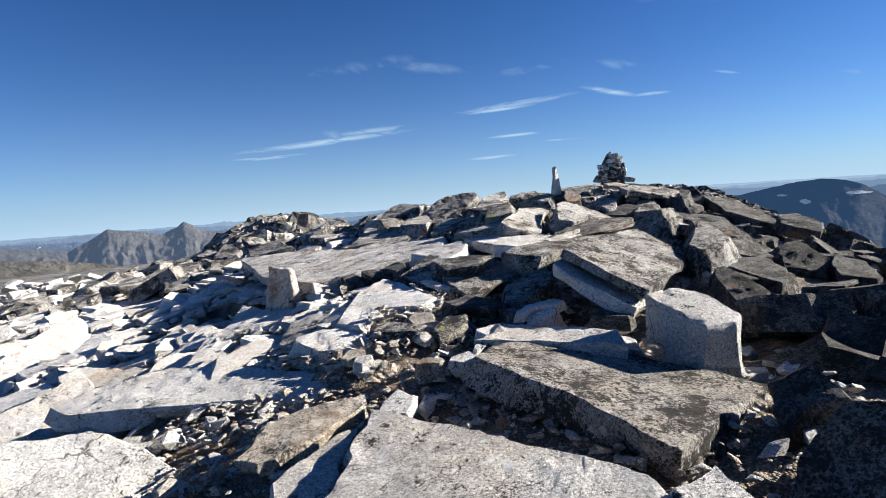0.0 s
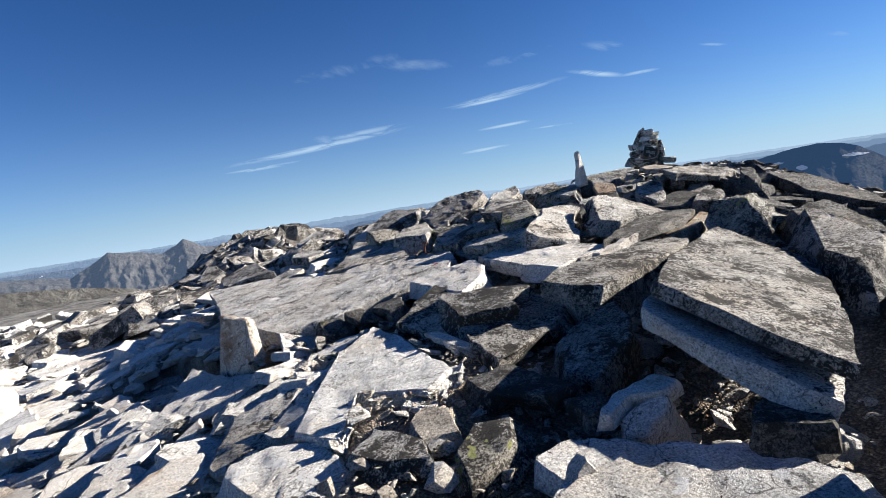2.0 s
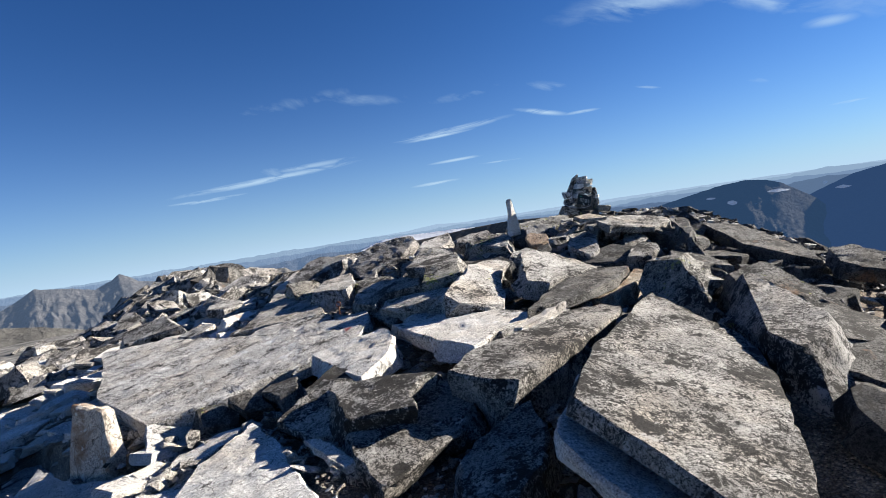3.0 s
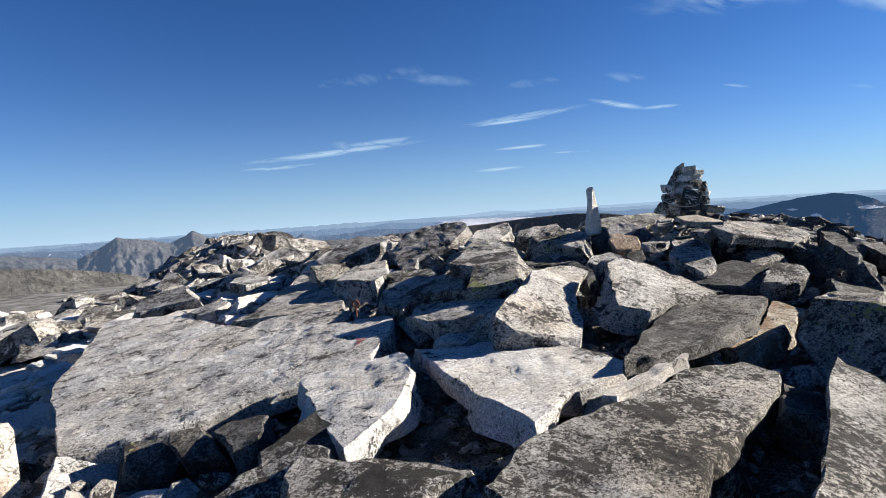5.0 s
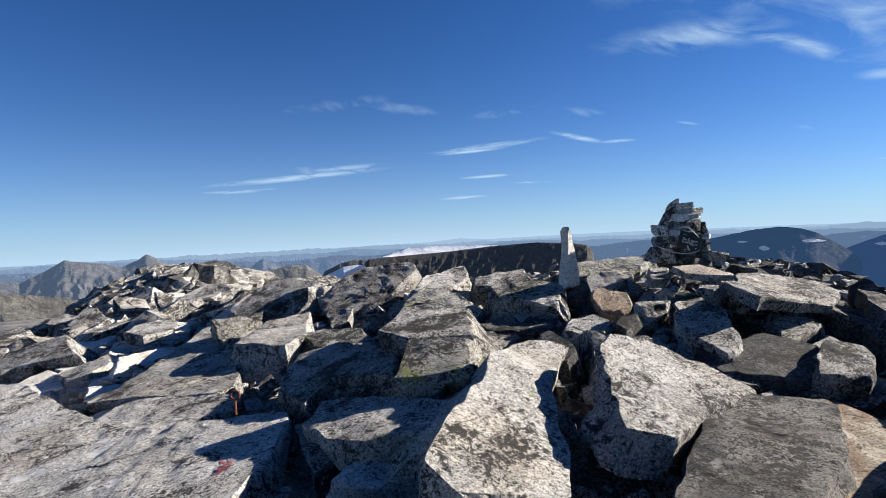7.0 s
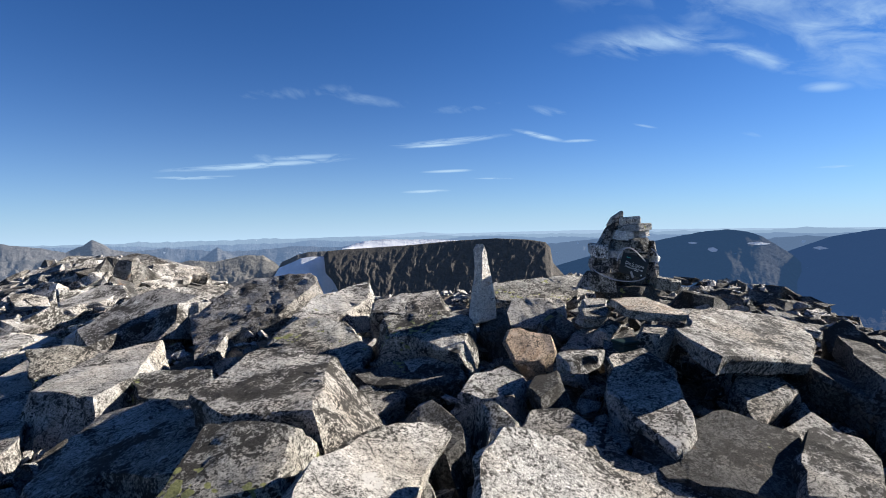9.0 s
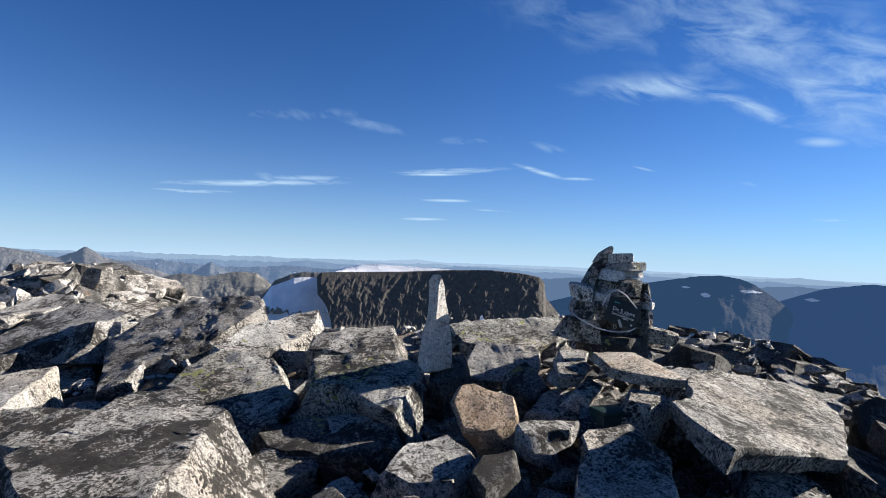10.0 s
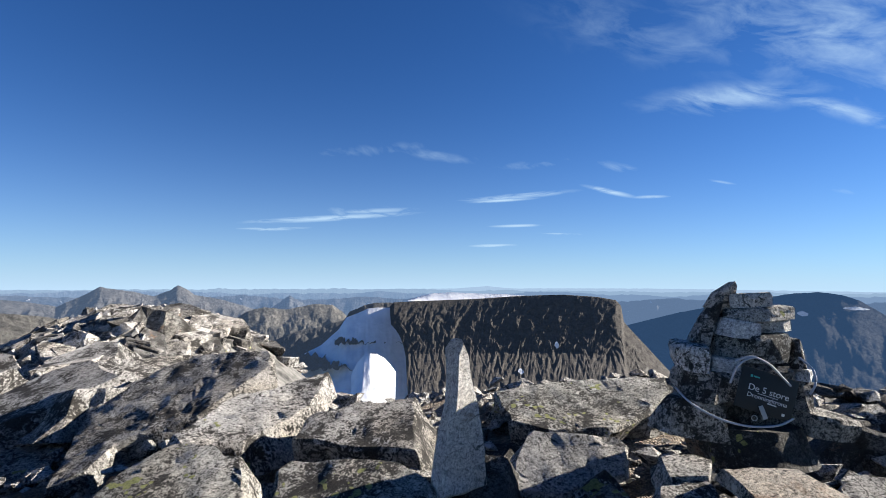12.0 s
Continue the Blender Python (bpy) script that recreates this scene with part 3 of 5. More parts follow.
slab((0.35, 11.56, 0.95), (-0.25, -0.14), [(-0.2, -0.61), (-0.02, -0.25), (0.52, -0.58), (0.56, -0.21), (0.32, 0.33), (-0.1, 0.76), (-0.57, 0.7), (-0.51, -0.14)], 0.22, "K")
slab((0.74, 10.33, 0.90), (-0.16, -0.05), [(-0.3, -0.2), (0.05, -0.43), (0.39, -0.38), (0.62, -0.1), (0.15, 0.3), (-0.38, 0.61), (-0.53, 0.2)], 0.20, "G")
slab((0.47, 10.56, 0.71), (-0.06, -0.12), [(-0.07, -0.54), (0.22, -0.19), (0.38, -0.07), (-0.11, 0.41), (-0.41, 0.39)], 0.30, "K")
slab((0.88, 10.01, 0.76), (-0.06, -0.12), [(-0.17, -0.28), (0.16, -0.29), (0.25, 0.15), (0.28, 0.49), (-0.18, 0.09), (-0.35, -0.16)], 0.10, "P")
slab((-1.57, 13.09, 0.69), (-0.12, -0.10), [(-0.22, -0.8), (0.78, -1.14), (0.89, -0.83), (0.49, 0.1), (0.1, 1.42), (-0.52, 2.26), (-0.62, -0.35), (-0.91, -0.66)], 0.25, "G")
slab((-1.25, 11.74, 0.59), (-0.13, -0.10), [(-0.35, -0.28), (0.27, -0.45), (0.71, -0.25), (0.67, 0.13), (-0.58, 0.66), (-0.72, 0.19)], 0.15, "G")
slab((-0.56, 13.37, 1.01), (-0.06, -0.12), [(0.2, -0.68), (0.36, -0.25), (0.22, 0.76), (-0.33, 0.55), (-0.46, -0.38)], 0.30, "G")
slab((0.34, 15.10, 1.26), (-0.19, -0.39), [(-0.47, -0.95), (-0.26, -0.82), (-0.2, -0.49), (0.3, -0.31), (0.57, -0.21), (0.89, 0.33), (0.72, 0.77), (-0.09, 0.97), (-0.63, 0.53), (-0.84, 0.18)], 0.40, "K")
slab((1.45, 14.14, 1.45), (0.03, -0.26), [(-0.32, -0.53), (0.06, -0.44), (0.38, 0.04), (0.38, 0.68), (0.15, 0.49), (-0.22, 0.23), (-0.44, -0.46)], 0.22, "G")
slab((1.18, 11.72, 1.28), (-0.06, -0.12), [(-0.16, -0.5), (0.34, -0.55), (0.43, 0.31), (-0.11, 0.83), (-0.49, -0.09)], 0.30, "K")
slab((1.22, 12.92, 1.14), (-0.09, -0.35), [(-0.34, -0.26), (-0.11, -0.3), (0.31, -0.44), (0.53, -0.29), (0.63, -0.05), (0.39, 0.57), (-0.07, 0.75), (-0.3, 0.42), (-0.42, -0.06), (-0.61, -0.33)], 0.22, "L")
slab((1.23, 12.15, 0.85), (-0.10, -0.90), [(-0.2, -0.13), (-0.11, -0.25), (0.26, -0.25), (0.32, 0.3), (-0.28, 0.33)], 0.40, "L")
slab((0.90, 12.03, 0.82), (-0.10, -0.90), [(0.06, -0.29), (0.14, -0.07), (0.06, 0.38), (-0.08, 0.15), (-0.18, -0.18)], 0.40, "L")
slab((2.34, 12.67, 1.38), (-0.07, -0.29), [(-0.37, -0.06), (-0.19, -0.1), (0.02, -0.35), (0.23, -0.56), (0.34, -0.27), (0.39, 0.06), (0.27, 0.25), (0.08, 0.33), (-0.36, 0.39), (-0.41, 0.31)], 0.30, "L")
slab((2.22, 13.78, 1.44), (-0.06, -0.30), [(0.07, -0.27), (0.39, -0.33), (0.37, 0.31), (-0.06, 0.28), (-0.36, 0.14), (-0.41, -0.14)], 0.30, "K")
slab((2.28, 12.27, 1.14), (-0.05, -0.32), [(-0.28, 0.01), (-0.06, -0.09), (0.22, -0.24), (0.28, -0.1), (0.22, 0.04), (-0.04, 0.24), (-0.34, 0.13)], 0.25, "K")
slab((3.03, 12.08, 1.33), (-0.02, -0.69), [(-0.16, -0.15), (-0.02, -0.19), (0.13, -0.15), (0.2, -0.07), (0.21, 0.09), (-0.04, 0.21), (-0.13, 0.19), (-0.2, 0.06)], 0.20, "O")
slab((3.49, 12.79, 1.30), (-0.00, -0.80), [(-0.11, -0.09), (-0.02, -0.21), (0.2, -0.02), (0.06, 0.22), (-0.13, 0.09)], 0.10, "L")
slab((3.59, 12.34, 1.29), (-0.00, -0.50), [(0.11, -0.14), (0.2, 0.08), (-0.02, 0.18), (-0.28, -0.12)], 0.25, "G")
slab((3.77, 12.29, 1.40), (-0.00, -0.50), [(-0.05, -0.14), (0.13, 0.04), (0.05, 0.14), (-0.13, -0.03)], 0.20, "G")
# black-lichen look on this paler stone puts the hollow's shade into its colour
slab((3.73, 12.45, 1.50), (0.01, -0.20), [(-0.16, -0.12), (0.01, -0.15), (0.13, 0.02), (0.13, 0.15), (-0.1, 0.09)], 0.10, "K")
slab((3.30, 11.80, 1.32), (-0.00, -0.20), [(-0.15, -0.1), (0.14, -0.06), (0.24, 0.06), (-0.07, 0.09), (-0.16, 0.01)], 0.10, "G")
slab((4.12, 12.26, 1.55), (-0.06, -0.26), [(-0.22, 0.01), (-0.03, -0.15), (0.2, -0.21), (0.23, -0.13), (0.07, 0.23), (-0.24, 0.26)], 0.07, "T")
slab((3.82, 14.14, 1.50), (-0.00, -0.27), [(-0.62, -0.26), (-0.35, -0.4), (0.02, -0.37), (0.36, -0.15), (0.66, 0.19), (0.72, 0.43), (-0.1, 0.37), (-0.69, 0.18)], 0.25, "L")
slab((3.39, 13.19, 1.41), (-0.01, -0.77), [(-0.28, -0.19), (-0.03, -0.22), (0.32, -0.1), (0.39, 0.09), (0.31, 0.2), (-0.14, 0.2), (-0.28, 0.08), (-0.28, -0.06)], 0.50, "K")
slab((4.69, 11.94, 1.40), (0.23, -0.20), [(-0.6, -0.2), (-0.79, -0.33), (-0.78, -0.61), (-0.73, -0.79), (0.16, -0.53), (0.8, 0.16), (1.05, 0.62), (0.99, 0.76), (0.17, 0.61), (-0.27, 0.31)], 0.12, "K")
slab((3.54, 11.21, 1.20), (-0.04, -0.32), [(-0.22, -0.24), (-0.13, -0.5), (0.03, -0.44), (0.14, -0.17), (0.3, 0.23), (0.22, 0.53), (-0.04, 0.51), (-0.29, 0.08)], 0.22, "K")
slab((2.95, 10.92, 1.01), (-0.05, -0.32), [(-0.59, -0.31), (0.54, -0.5), (0.52, -0.35), (0.28, -0.07), (0.19, 0.18), (0.07, 0.39), (-0.14, 0.43), (-0.33, 0.2), (-0.54, 0.03)], 0.22, "K")
slab((1.83, 11.09, 0.98), (-0.05, -0.32), [(0.38, -0.38), (0.24, -0.09), (0.21, 0.2), (0.08, 0.3), (-0.12, 0.21), (-0.34, -0.03), (-0.45, -0.21)], 0.23, "L")
slab((1.83, 12.00, 1.02), (-0.05, -0.32), [(0.01, -0.16), (0.25, -0.01), (0.27, 0.24), (-0.07, 0.27), (-0.21, 0.01), (-0.25, -0.35)], 0.30, "K")
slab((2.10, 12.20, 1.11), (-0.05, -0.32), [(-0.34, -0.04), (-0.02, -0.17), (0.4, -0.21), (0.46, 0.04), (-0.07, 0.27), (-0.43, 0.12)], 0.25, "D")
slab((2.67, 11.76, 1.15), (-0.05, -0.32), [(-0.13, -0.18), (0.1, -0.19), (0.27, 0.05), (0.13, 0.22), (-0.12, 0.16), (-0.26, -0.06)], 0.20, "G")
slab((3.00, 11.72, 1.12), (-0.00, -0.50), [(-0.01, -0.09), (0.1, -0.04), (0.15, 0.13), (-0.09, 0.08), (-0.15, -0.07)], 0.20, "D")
slab((2.27, 11.70, 0.92), (-0.00, -0.40), [(-0.14, -0.1), (0.03, -0.19), (0.17, -0.18), (0.16, 0.03), (-0.03, 0.26), (-0.18, 0.18)], 0.30, "K")
slab((4.13, 10.49, 1.04), (0.00, -0.30), [(-0.38, -0.23), (-0.03, -0.27), (0.24, -0.01), (0.29, 0.16), (0.06, 0.28), (-0.18, 0.08)], 0.40, "K")
slab((4.39, 11.37, 1.13), (-0.05, -0.32), [(-0.18, -0.0), (-0.28, -0.36), (-0.02, -0.21), (0.3, -0.02), (0.19, 0.28), (-0.0, 0.31)], 0.30, "K")
slab((-2.48, 15.81, 0.18), (-0.10, -0.40), [(0.02, -0.98), (0.24, -0.94), (0.42, -0.39), (0.4, 0.44), (-0.0, 1.03), (-0.51, 0.79), (-0.56, 0.05)], 0.30, "G")
slab((-1.61, 16.54, 0.47), (-0.05, -0.32), [(-0.2, -0.48), (0.35, -0.36), (0.58, 0.15), (0.32, 0.46), (-0.46, 0.35), (-0.58, -0.12)], 0.25, "K")
slab((-1.46, 16.25, 1.01), (-0.05, -0.50), [(-0.24, -0.42), (0.5, -0.47), (0.65, -0.0), (0.55, 0.3), (-0.11, 0.5), (-0.46, 0.37), (-0.87, -0.28)], 0.50, "W")
slab((0.49, 12.11, 0.50), (-0.05, -0.32), [(-0.28, -0.17), (0.48, -0.3), (0.44, -0.09), (0.21, 0.06), (-0.33, 0.27), (-0.51, 0.24)], 0.20, "K")
slab((-0.51, 13.48, 0.29), (-0.05, -0.32), [(-0.07, -0.54), (-0.01, -0.14), (0.48, -0.15), (0.29, 0.3), (-0.09, 0.46), (-0.38, 0.37), (-0.22, -0.31)], 0.30, "G")
slab((-0.33, 14.10, 0.63), (-0.05, -0.32), [(-0.33, -0.21), (0.16, -0.39), (0.57, -0.17), (0.46, 0.4), (0.18, 0.11), (-0.43, 0.22), (-0.62, 0.04)], 0.20, "K")
slab((0.27, 2.38, 0.19), (-0.07, -0.03), [(-1.00, -0.39), (0.68, -0.73), (0.71, -0.53), (0.58, -0.18), (0.26, 0.15), (-0.39, 0.68), (-0.84, 1.00)], 0.22, "P")
slab((-0.41, 3.50, 0.13), (-0.08, -0.13), [(-0.05, -0.14), (0.08, -0.16), (0.14, 0.10), (-0.00, 0.23), (-0.16, -0.03)], 0.12, "P")
slab((0.82, 4.37, 0.29), (-0.06, -0.05), [(-0.24, -0.02), (0.55, -0.46), (0.60, -0.06), (-0.28, 0.38), (-0.62, 0.16)], 0.15, "P")
slab((-2.73, 3.67, -0.23), (0.31, -0.70), [(-0.41, -0.63), (0.85, -0.17), (0.61, 0.08), (0.33, 0.21), (-0.13, 0.29), (-0.39, 0.19), (-0.86, 0.03)], 0.25, "P")
slab((-1.06, 3.46, 0.03), (-0.10, -0.07), [(-0.20, -0.40), (0.16, -0.16), (0.41, 0.22), (0.29, 0.42), (-0.29, 0.23), (-0.38, -0.31)], 0.12, "T")
slab((-0.87, 2.79, 0.04), (-0.06, -0.17), [(-0.10, -0.28), (0.13, -0.32), (0.28, 0.53), (-0.11, 0.10), (-0.20, -0.03)], 0.12, "P")
slab((1.02, 1.98, 0.25), (-0.04, -0.03), [(-0.16, -0.17), (0.18, -0.12), (0.13, 0.21), (-0.16, 0.08)], 0.20, "P")
slab((-8.37, 10.62, -1.03), (0.46, -0.75), [(-0.25, -1.26), (0.52, -0.22), (0.56, 0.52), (0.08, 1.09), (-0.24, 0.50), (-0.68, -0.63)], 0.40, "W")
slab((-5.10, 6.46, -0.68), (0.13, -0.36), [(-0.16, -0.76), (0.35, -0.25), (0.46, 0.32), (-0.05, 0.70), (-0.09, 0.29), (-0.51, -0.29)], 0.30, "P")
slab((-4.99, 7.33, -0.69), (-0.06, -0.24), [(-0.08, -0.28), (0.35, -0.28), (0.31, 0.23), (-0.20, 0.39), (-0.38, -0.05)], 0.10, "T")
slab((-2.81, 8.26, -0.17), (-0.16, -0.20), [(-0.47, -0.49), (0.05, -0.49), (0.55, -0.31), (0.83, -0.08), (0.70, 0.15), (-0.10, 0.41), (-0.81, 1.02), (-0.75, -0.21)], 0.12, "P")
slab((-1.55, 6.76, 0.14), (-0.15, -0.21), [(0.23, -0.45), (0.20, 0.34), (-0.11, 0.33), (-0.32, -0.22)], 0.20, "P")
slab((-2.69, 6.79, -0.21), (-0.20, -0.22), [(-0.09, -0.37), (0.07, -0.13), (0.29, 0.08), (0.08, 0.51), (-0.11, 0.15), (-0.24, -0.24)], 0.12, "W")
slab((-0.28, 7.69, 0.48), (-0.10, -0.35), [(-0.10, -0.33), (0.24, -0.46), (0.28, 0.34), (-0.00, 0.46), (-0.42, 0.00)], 0.20, "K")
slab((-0.14, 6.93, 0.41), (-0.09, -0.20), [(0.12, -0.25), (0.21, -0.22), (-0.11, 0.24), (-0.22, 0.24)], 0.06, "P")
slab((1.90, 8.27, 0.83), (-0.06, -0.19), [(-0.28, -0.22), (-0.05, -0.09), (0.30, 0.16), (0.34, 0.23), (0.28, 0.21), (-0.24, -0.10), (-0.36, -0.19)], 0.07, "W")
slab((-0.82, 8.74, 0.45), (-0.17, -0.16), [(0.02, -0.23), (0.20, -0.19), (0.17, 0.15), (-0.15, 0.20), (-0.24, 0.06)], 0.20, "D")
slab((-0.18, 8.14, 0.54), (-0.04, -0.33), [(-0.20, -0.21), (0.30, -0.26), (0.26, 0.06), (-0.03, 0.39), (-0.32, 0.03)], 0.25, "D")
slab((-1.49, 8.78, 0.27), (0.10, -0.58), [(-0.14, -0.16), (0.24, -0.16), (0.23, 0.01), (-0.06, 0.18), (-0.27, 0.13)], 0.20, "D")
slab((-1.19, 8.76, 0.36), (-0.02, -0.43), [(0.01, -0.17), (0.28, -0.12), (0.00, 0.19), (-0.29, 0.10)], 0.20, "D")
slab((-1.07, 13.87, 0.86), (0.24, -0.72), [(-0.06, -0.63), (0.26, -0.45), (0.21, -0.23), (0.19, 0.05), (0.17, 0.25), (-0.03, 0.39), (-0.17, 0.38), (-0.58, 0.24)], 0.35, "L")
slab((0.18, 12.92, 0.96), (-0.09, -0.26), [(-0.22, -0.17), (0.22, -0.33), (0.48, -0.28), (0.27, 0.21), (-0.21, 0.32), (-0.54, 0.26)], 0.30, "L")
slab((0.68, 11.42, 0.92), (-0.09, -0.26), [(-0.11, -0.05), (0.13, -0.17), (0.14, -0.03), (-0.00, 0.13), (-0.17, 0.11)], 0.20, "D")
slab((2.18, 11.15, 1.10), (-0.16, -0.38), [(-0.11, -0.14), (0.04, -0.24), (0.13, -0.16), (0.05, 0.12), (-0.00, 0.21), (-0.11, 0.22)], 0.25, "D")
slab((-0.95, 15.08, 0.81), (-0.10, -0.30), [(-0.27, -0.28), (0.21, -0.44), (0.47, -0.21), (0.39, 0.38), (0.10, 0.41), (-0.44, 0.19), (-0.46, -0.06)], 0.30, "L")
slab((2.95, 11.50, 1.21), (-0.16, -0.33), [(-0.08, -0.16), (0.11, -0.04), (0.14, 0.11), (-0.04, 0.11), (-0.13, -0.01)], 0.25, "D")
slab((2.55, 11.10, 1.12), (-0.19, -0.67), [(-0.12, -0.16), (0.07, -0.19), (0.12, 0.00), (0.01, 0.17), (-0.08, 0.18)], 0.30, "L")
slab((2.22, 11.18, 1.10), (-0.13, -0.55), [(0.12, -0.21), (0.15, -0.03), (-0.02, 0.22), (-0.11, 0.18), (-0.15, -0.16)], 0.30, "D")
slab((5.65, 11.85, 1.18), (-0.27, -0.56), [(-0.18, 0.13), (-0.18, -0.17), (-0.16, -0.52), (0.21, -0.24), (0.20, 0.06), (0.15, 0.40), (-0.03, 0.35)], 0.35, "D")
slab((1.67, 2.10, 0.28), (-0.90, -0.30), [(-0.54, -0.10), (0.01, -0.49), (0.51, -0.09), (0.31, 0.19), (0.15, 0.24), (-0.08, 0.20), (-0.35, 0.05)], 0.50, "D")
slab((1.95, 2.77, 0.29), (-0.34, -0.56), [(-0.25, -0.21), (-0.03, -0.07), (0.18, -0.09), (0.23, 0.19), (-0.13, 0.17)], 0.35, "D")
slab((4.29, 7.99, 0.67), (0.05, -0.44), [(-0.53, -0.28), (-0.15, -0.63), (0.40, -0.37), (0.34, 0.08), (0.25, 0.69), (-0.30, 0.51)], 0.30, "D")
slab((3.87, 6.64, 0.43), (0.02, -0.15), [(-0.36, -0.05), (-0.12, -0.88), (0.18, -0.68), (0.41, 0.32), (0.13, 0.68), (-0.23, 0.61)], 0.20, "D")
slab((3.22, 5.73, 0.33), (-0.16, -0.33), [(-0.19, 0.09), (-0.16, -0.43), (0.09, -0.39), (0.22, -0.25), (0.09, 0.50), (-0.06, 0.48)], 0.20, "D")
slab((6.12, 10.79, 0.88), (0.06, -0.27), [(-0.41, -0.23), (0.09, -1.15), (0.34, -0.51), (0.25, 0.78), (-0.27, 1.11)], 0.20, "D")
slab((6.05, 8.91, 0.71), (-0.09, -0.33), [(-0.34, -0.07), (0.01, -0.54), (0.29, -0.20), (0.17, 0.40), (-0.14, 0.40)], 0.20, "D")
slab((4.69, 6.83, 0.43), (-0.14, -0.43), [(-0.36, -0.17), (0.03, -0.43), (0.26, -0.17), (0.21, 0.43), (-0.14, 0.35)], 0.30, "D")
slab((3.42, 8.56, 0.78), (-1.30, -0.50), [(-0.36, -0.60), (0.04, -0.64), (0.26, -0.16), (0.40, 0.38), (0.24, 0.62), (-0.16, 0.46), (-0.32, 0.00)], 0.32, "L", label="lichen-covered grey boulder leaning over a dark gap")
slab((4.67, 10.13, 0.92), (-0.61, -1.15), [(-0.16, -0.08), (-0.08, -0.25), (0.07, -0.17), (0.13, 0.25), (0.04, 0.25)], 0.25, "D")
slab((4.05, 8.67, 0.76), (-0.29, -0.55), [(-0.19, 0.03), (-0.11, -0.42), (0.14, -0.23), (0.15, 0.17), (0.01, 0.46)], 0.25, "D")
slab((0.41, 4.58, 0.26), (-0.07, -0.06), [(-0.20, -0.25), (0.05, -0.05), (0.29, 0.14), (0.23, 0.20), (-0.08, 0.11), (-0.28, -0.14)], 0.12, "P")
slab((0.64, 4.52, 0.28), (-0.07, -0.06), [(-0.16, -0.11), (0.06, -0.06), (0.27, 0.08), (0.02, 0.13), (-0.19, -0.05)], 0.10, "G")
slab((1.50, 4.83, 0.35), (-0.02, -0.07), [(-0.20, -0.07), (0.13, -0.18), (0.23, -0.04), (-0.01, 0.20), (-0.15, 0.09)], 0.15, "D")
slab((-0.56, 5.40, 0.22), (-0.10, -0.08), [(-0.03, -0.17), (0.28, -0.23), (0.17, 0.04), (-0.14, 0.31), (-0.28, 0.04)], 0.10, "G")
slab((-0.30, 5.58, 0.26), (-0.09, -0.13), [(-0.06, -0.21), (0.18, -0.20), (0.12, 0.12), (-0.07, 0.21), (-0.16, 0.08)], 0.10, "T")
slab((0.01, 5.15, 0.26), (-0.09, -0.28), [(-0.12, -0.25), (0.00, -0.20), (0.17, -0.00), (0.19, 0.21), (-0.05, 0.23), (-0.19, 0.00)], 0.20, "L")
slab((-0.92, 4.80, 0.14), (-0.11, -0.07), [(-0.04, -0.13), (0.14, -0.05), (0.09, 0.10), (-0.07, 0.13), (-0.12, -0.05)], 0.10, "T")
slab((-0.80, 4.62, 0.14), (-0.09, -0.11), [(0.00, -0.12), (0.10, -0.05), (0.07, 0.08), (-0.08, 0.11), (-0.10, -0.02)], 0.12, "P")
slab((-0.20, 4.25, 0.19), (-0.09, -0.06), [(-0.13, -0.04), (0.11, -0.11), (0.14, 0.00), (-0.00, 0.11), (-0.12, 0.04)], 0.15, "T")
slab((0.09, 4.20, 0.21), (-0.08, -0.06), [(-0.14, -0.08), (0.03, -0.13), (0.17, -0.01), (0.06, 0.15), (-0.11, 0.08)], 0.15, "P")
slab((0.30, 5.80, 0.34), (-0.08, -0.09), [(-0.22, -0.08), (0.19, -0.31), (0.40, -0.18), (-0.01, 0.33), (-0.35, 0.24)], 0.15, "D")
slab((0.67, 5.34, 0.33), (-0.07, -0.08), [(-0.07, -0.16), (0.11, -0.09), (0.11, 0.14), (-0.15, 0.12)], 0.12, "D")
slab((-1.74, 6.36, 0.07), (-0.19, -0.13), [(-0.12, -0.56), (0.18, -0.36), (0.29, 0.20), (0.26, 0.67), (-0.32, 0.38), (-0.29, -0.33)], 0.15, "G")
slab((-2.25, 7.47, -0.05), (-0.25, -0.13), [(-0.14, -0.47), (0.14, -0.36), (0.31, 0.24), (0.10, 0.56), (-0.08, 0.16), (-0.33, -0.12)], 0.10, "G")
# dark look here: lichen, plus the cairn hollow's shade put into the colour
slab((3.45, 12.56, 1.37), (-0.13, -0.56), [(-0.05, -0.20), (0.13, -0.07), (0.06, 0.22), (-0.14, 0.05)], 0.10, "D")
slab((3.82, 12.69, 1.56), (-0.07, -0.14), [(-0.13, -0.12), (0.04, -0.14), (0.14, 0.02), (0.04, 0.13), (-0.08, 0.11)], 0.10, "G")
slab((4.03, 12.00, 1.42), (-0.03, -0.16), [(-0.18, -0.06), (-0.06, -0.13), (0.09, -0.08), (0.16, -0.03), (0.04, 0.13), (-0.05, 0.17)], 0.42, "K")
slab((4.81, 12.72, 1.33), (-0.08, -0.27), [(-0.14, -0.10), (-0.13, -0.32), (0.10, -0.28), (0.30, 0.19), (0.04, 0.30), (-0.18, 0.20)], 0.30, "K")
# dark look also carries the shade between standing stone and cairn
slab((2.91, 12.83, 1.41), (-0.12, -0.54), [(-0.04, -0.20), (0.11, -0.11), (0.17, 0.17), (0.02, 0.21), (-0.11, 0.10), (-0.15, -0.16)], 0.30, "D")


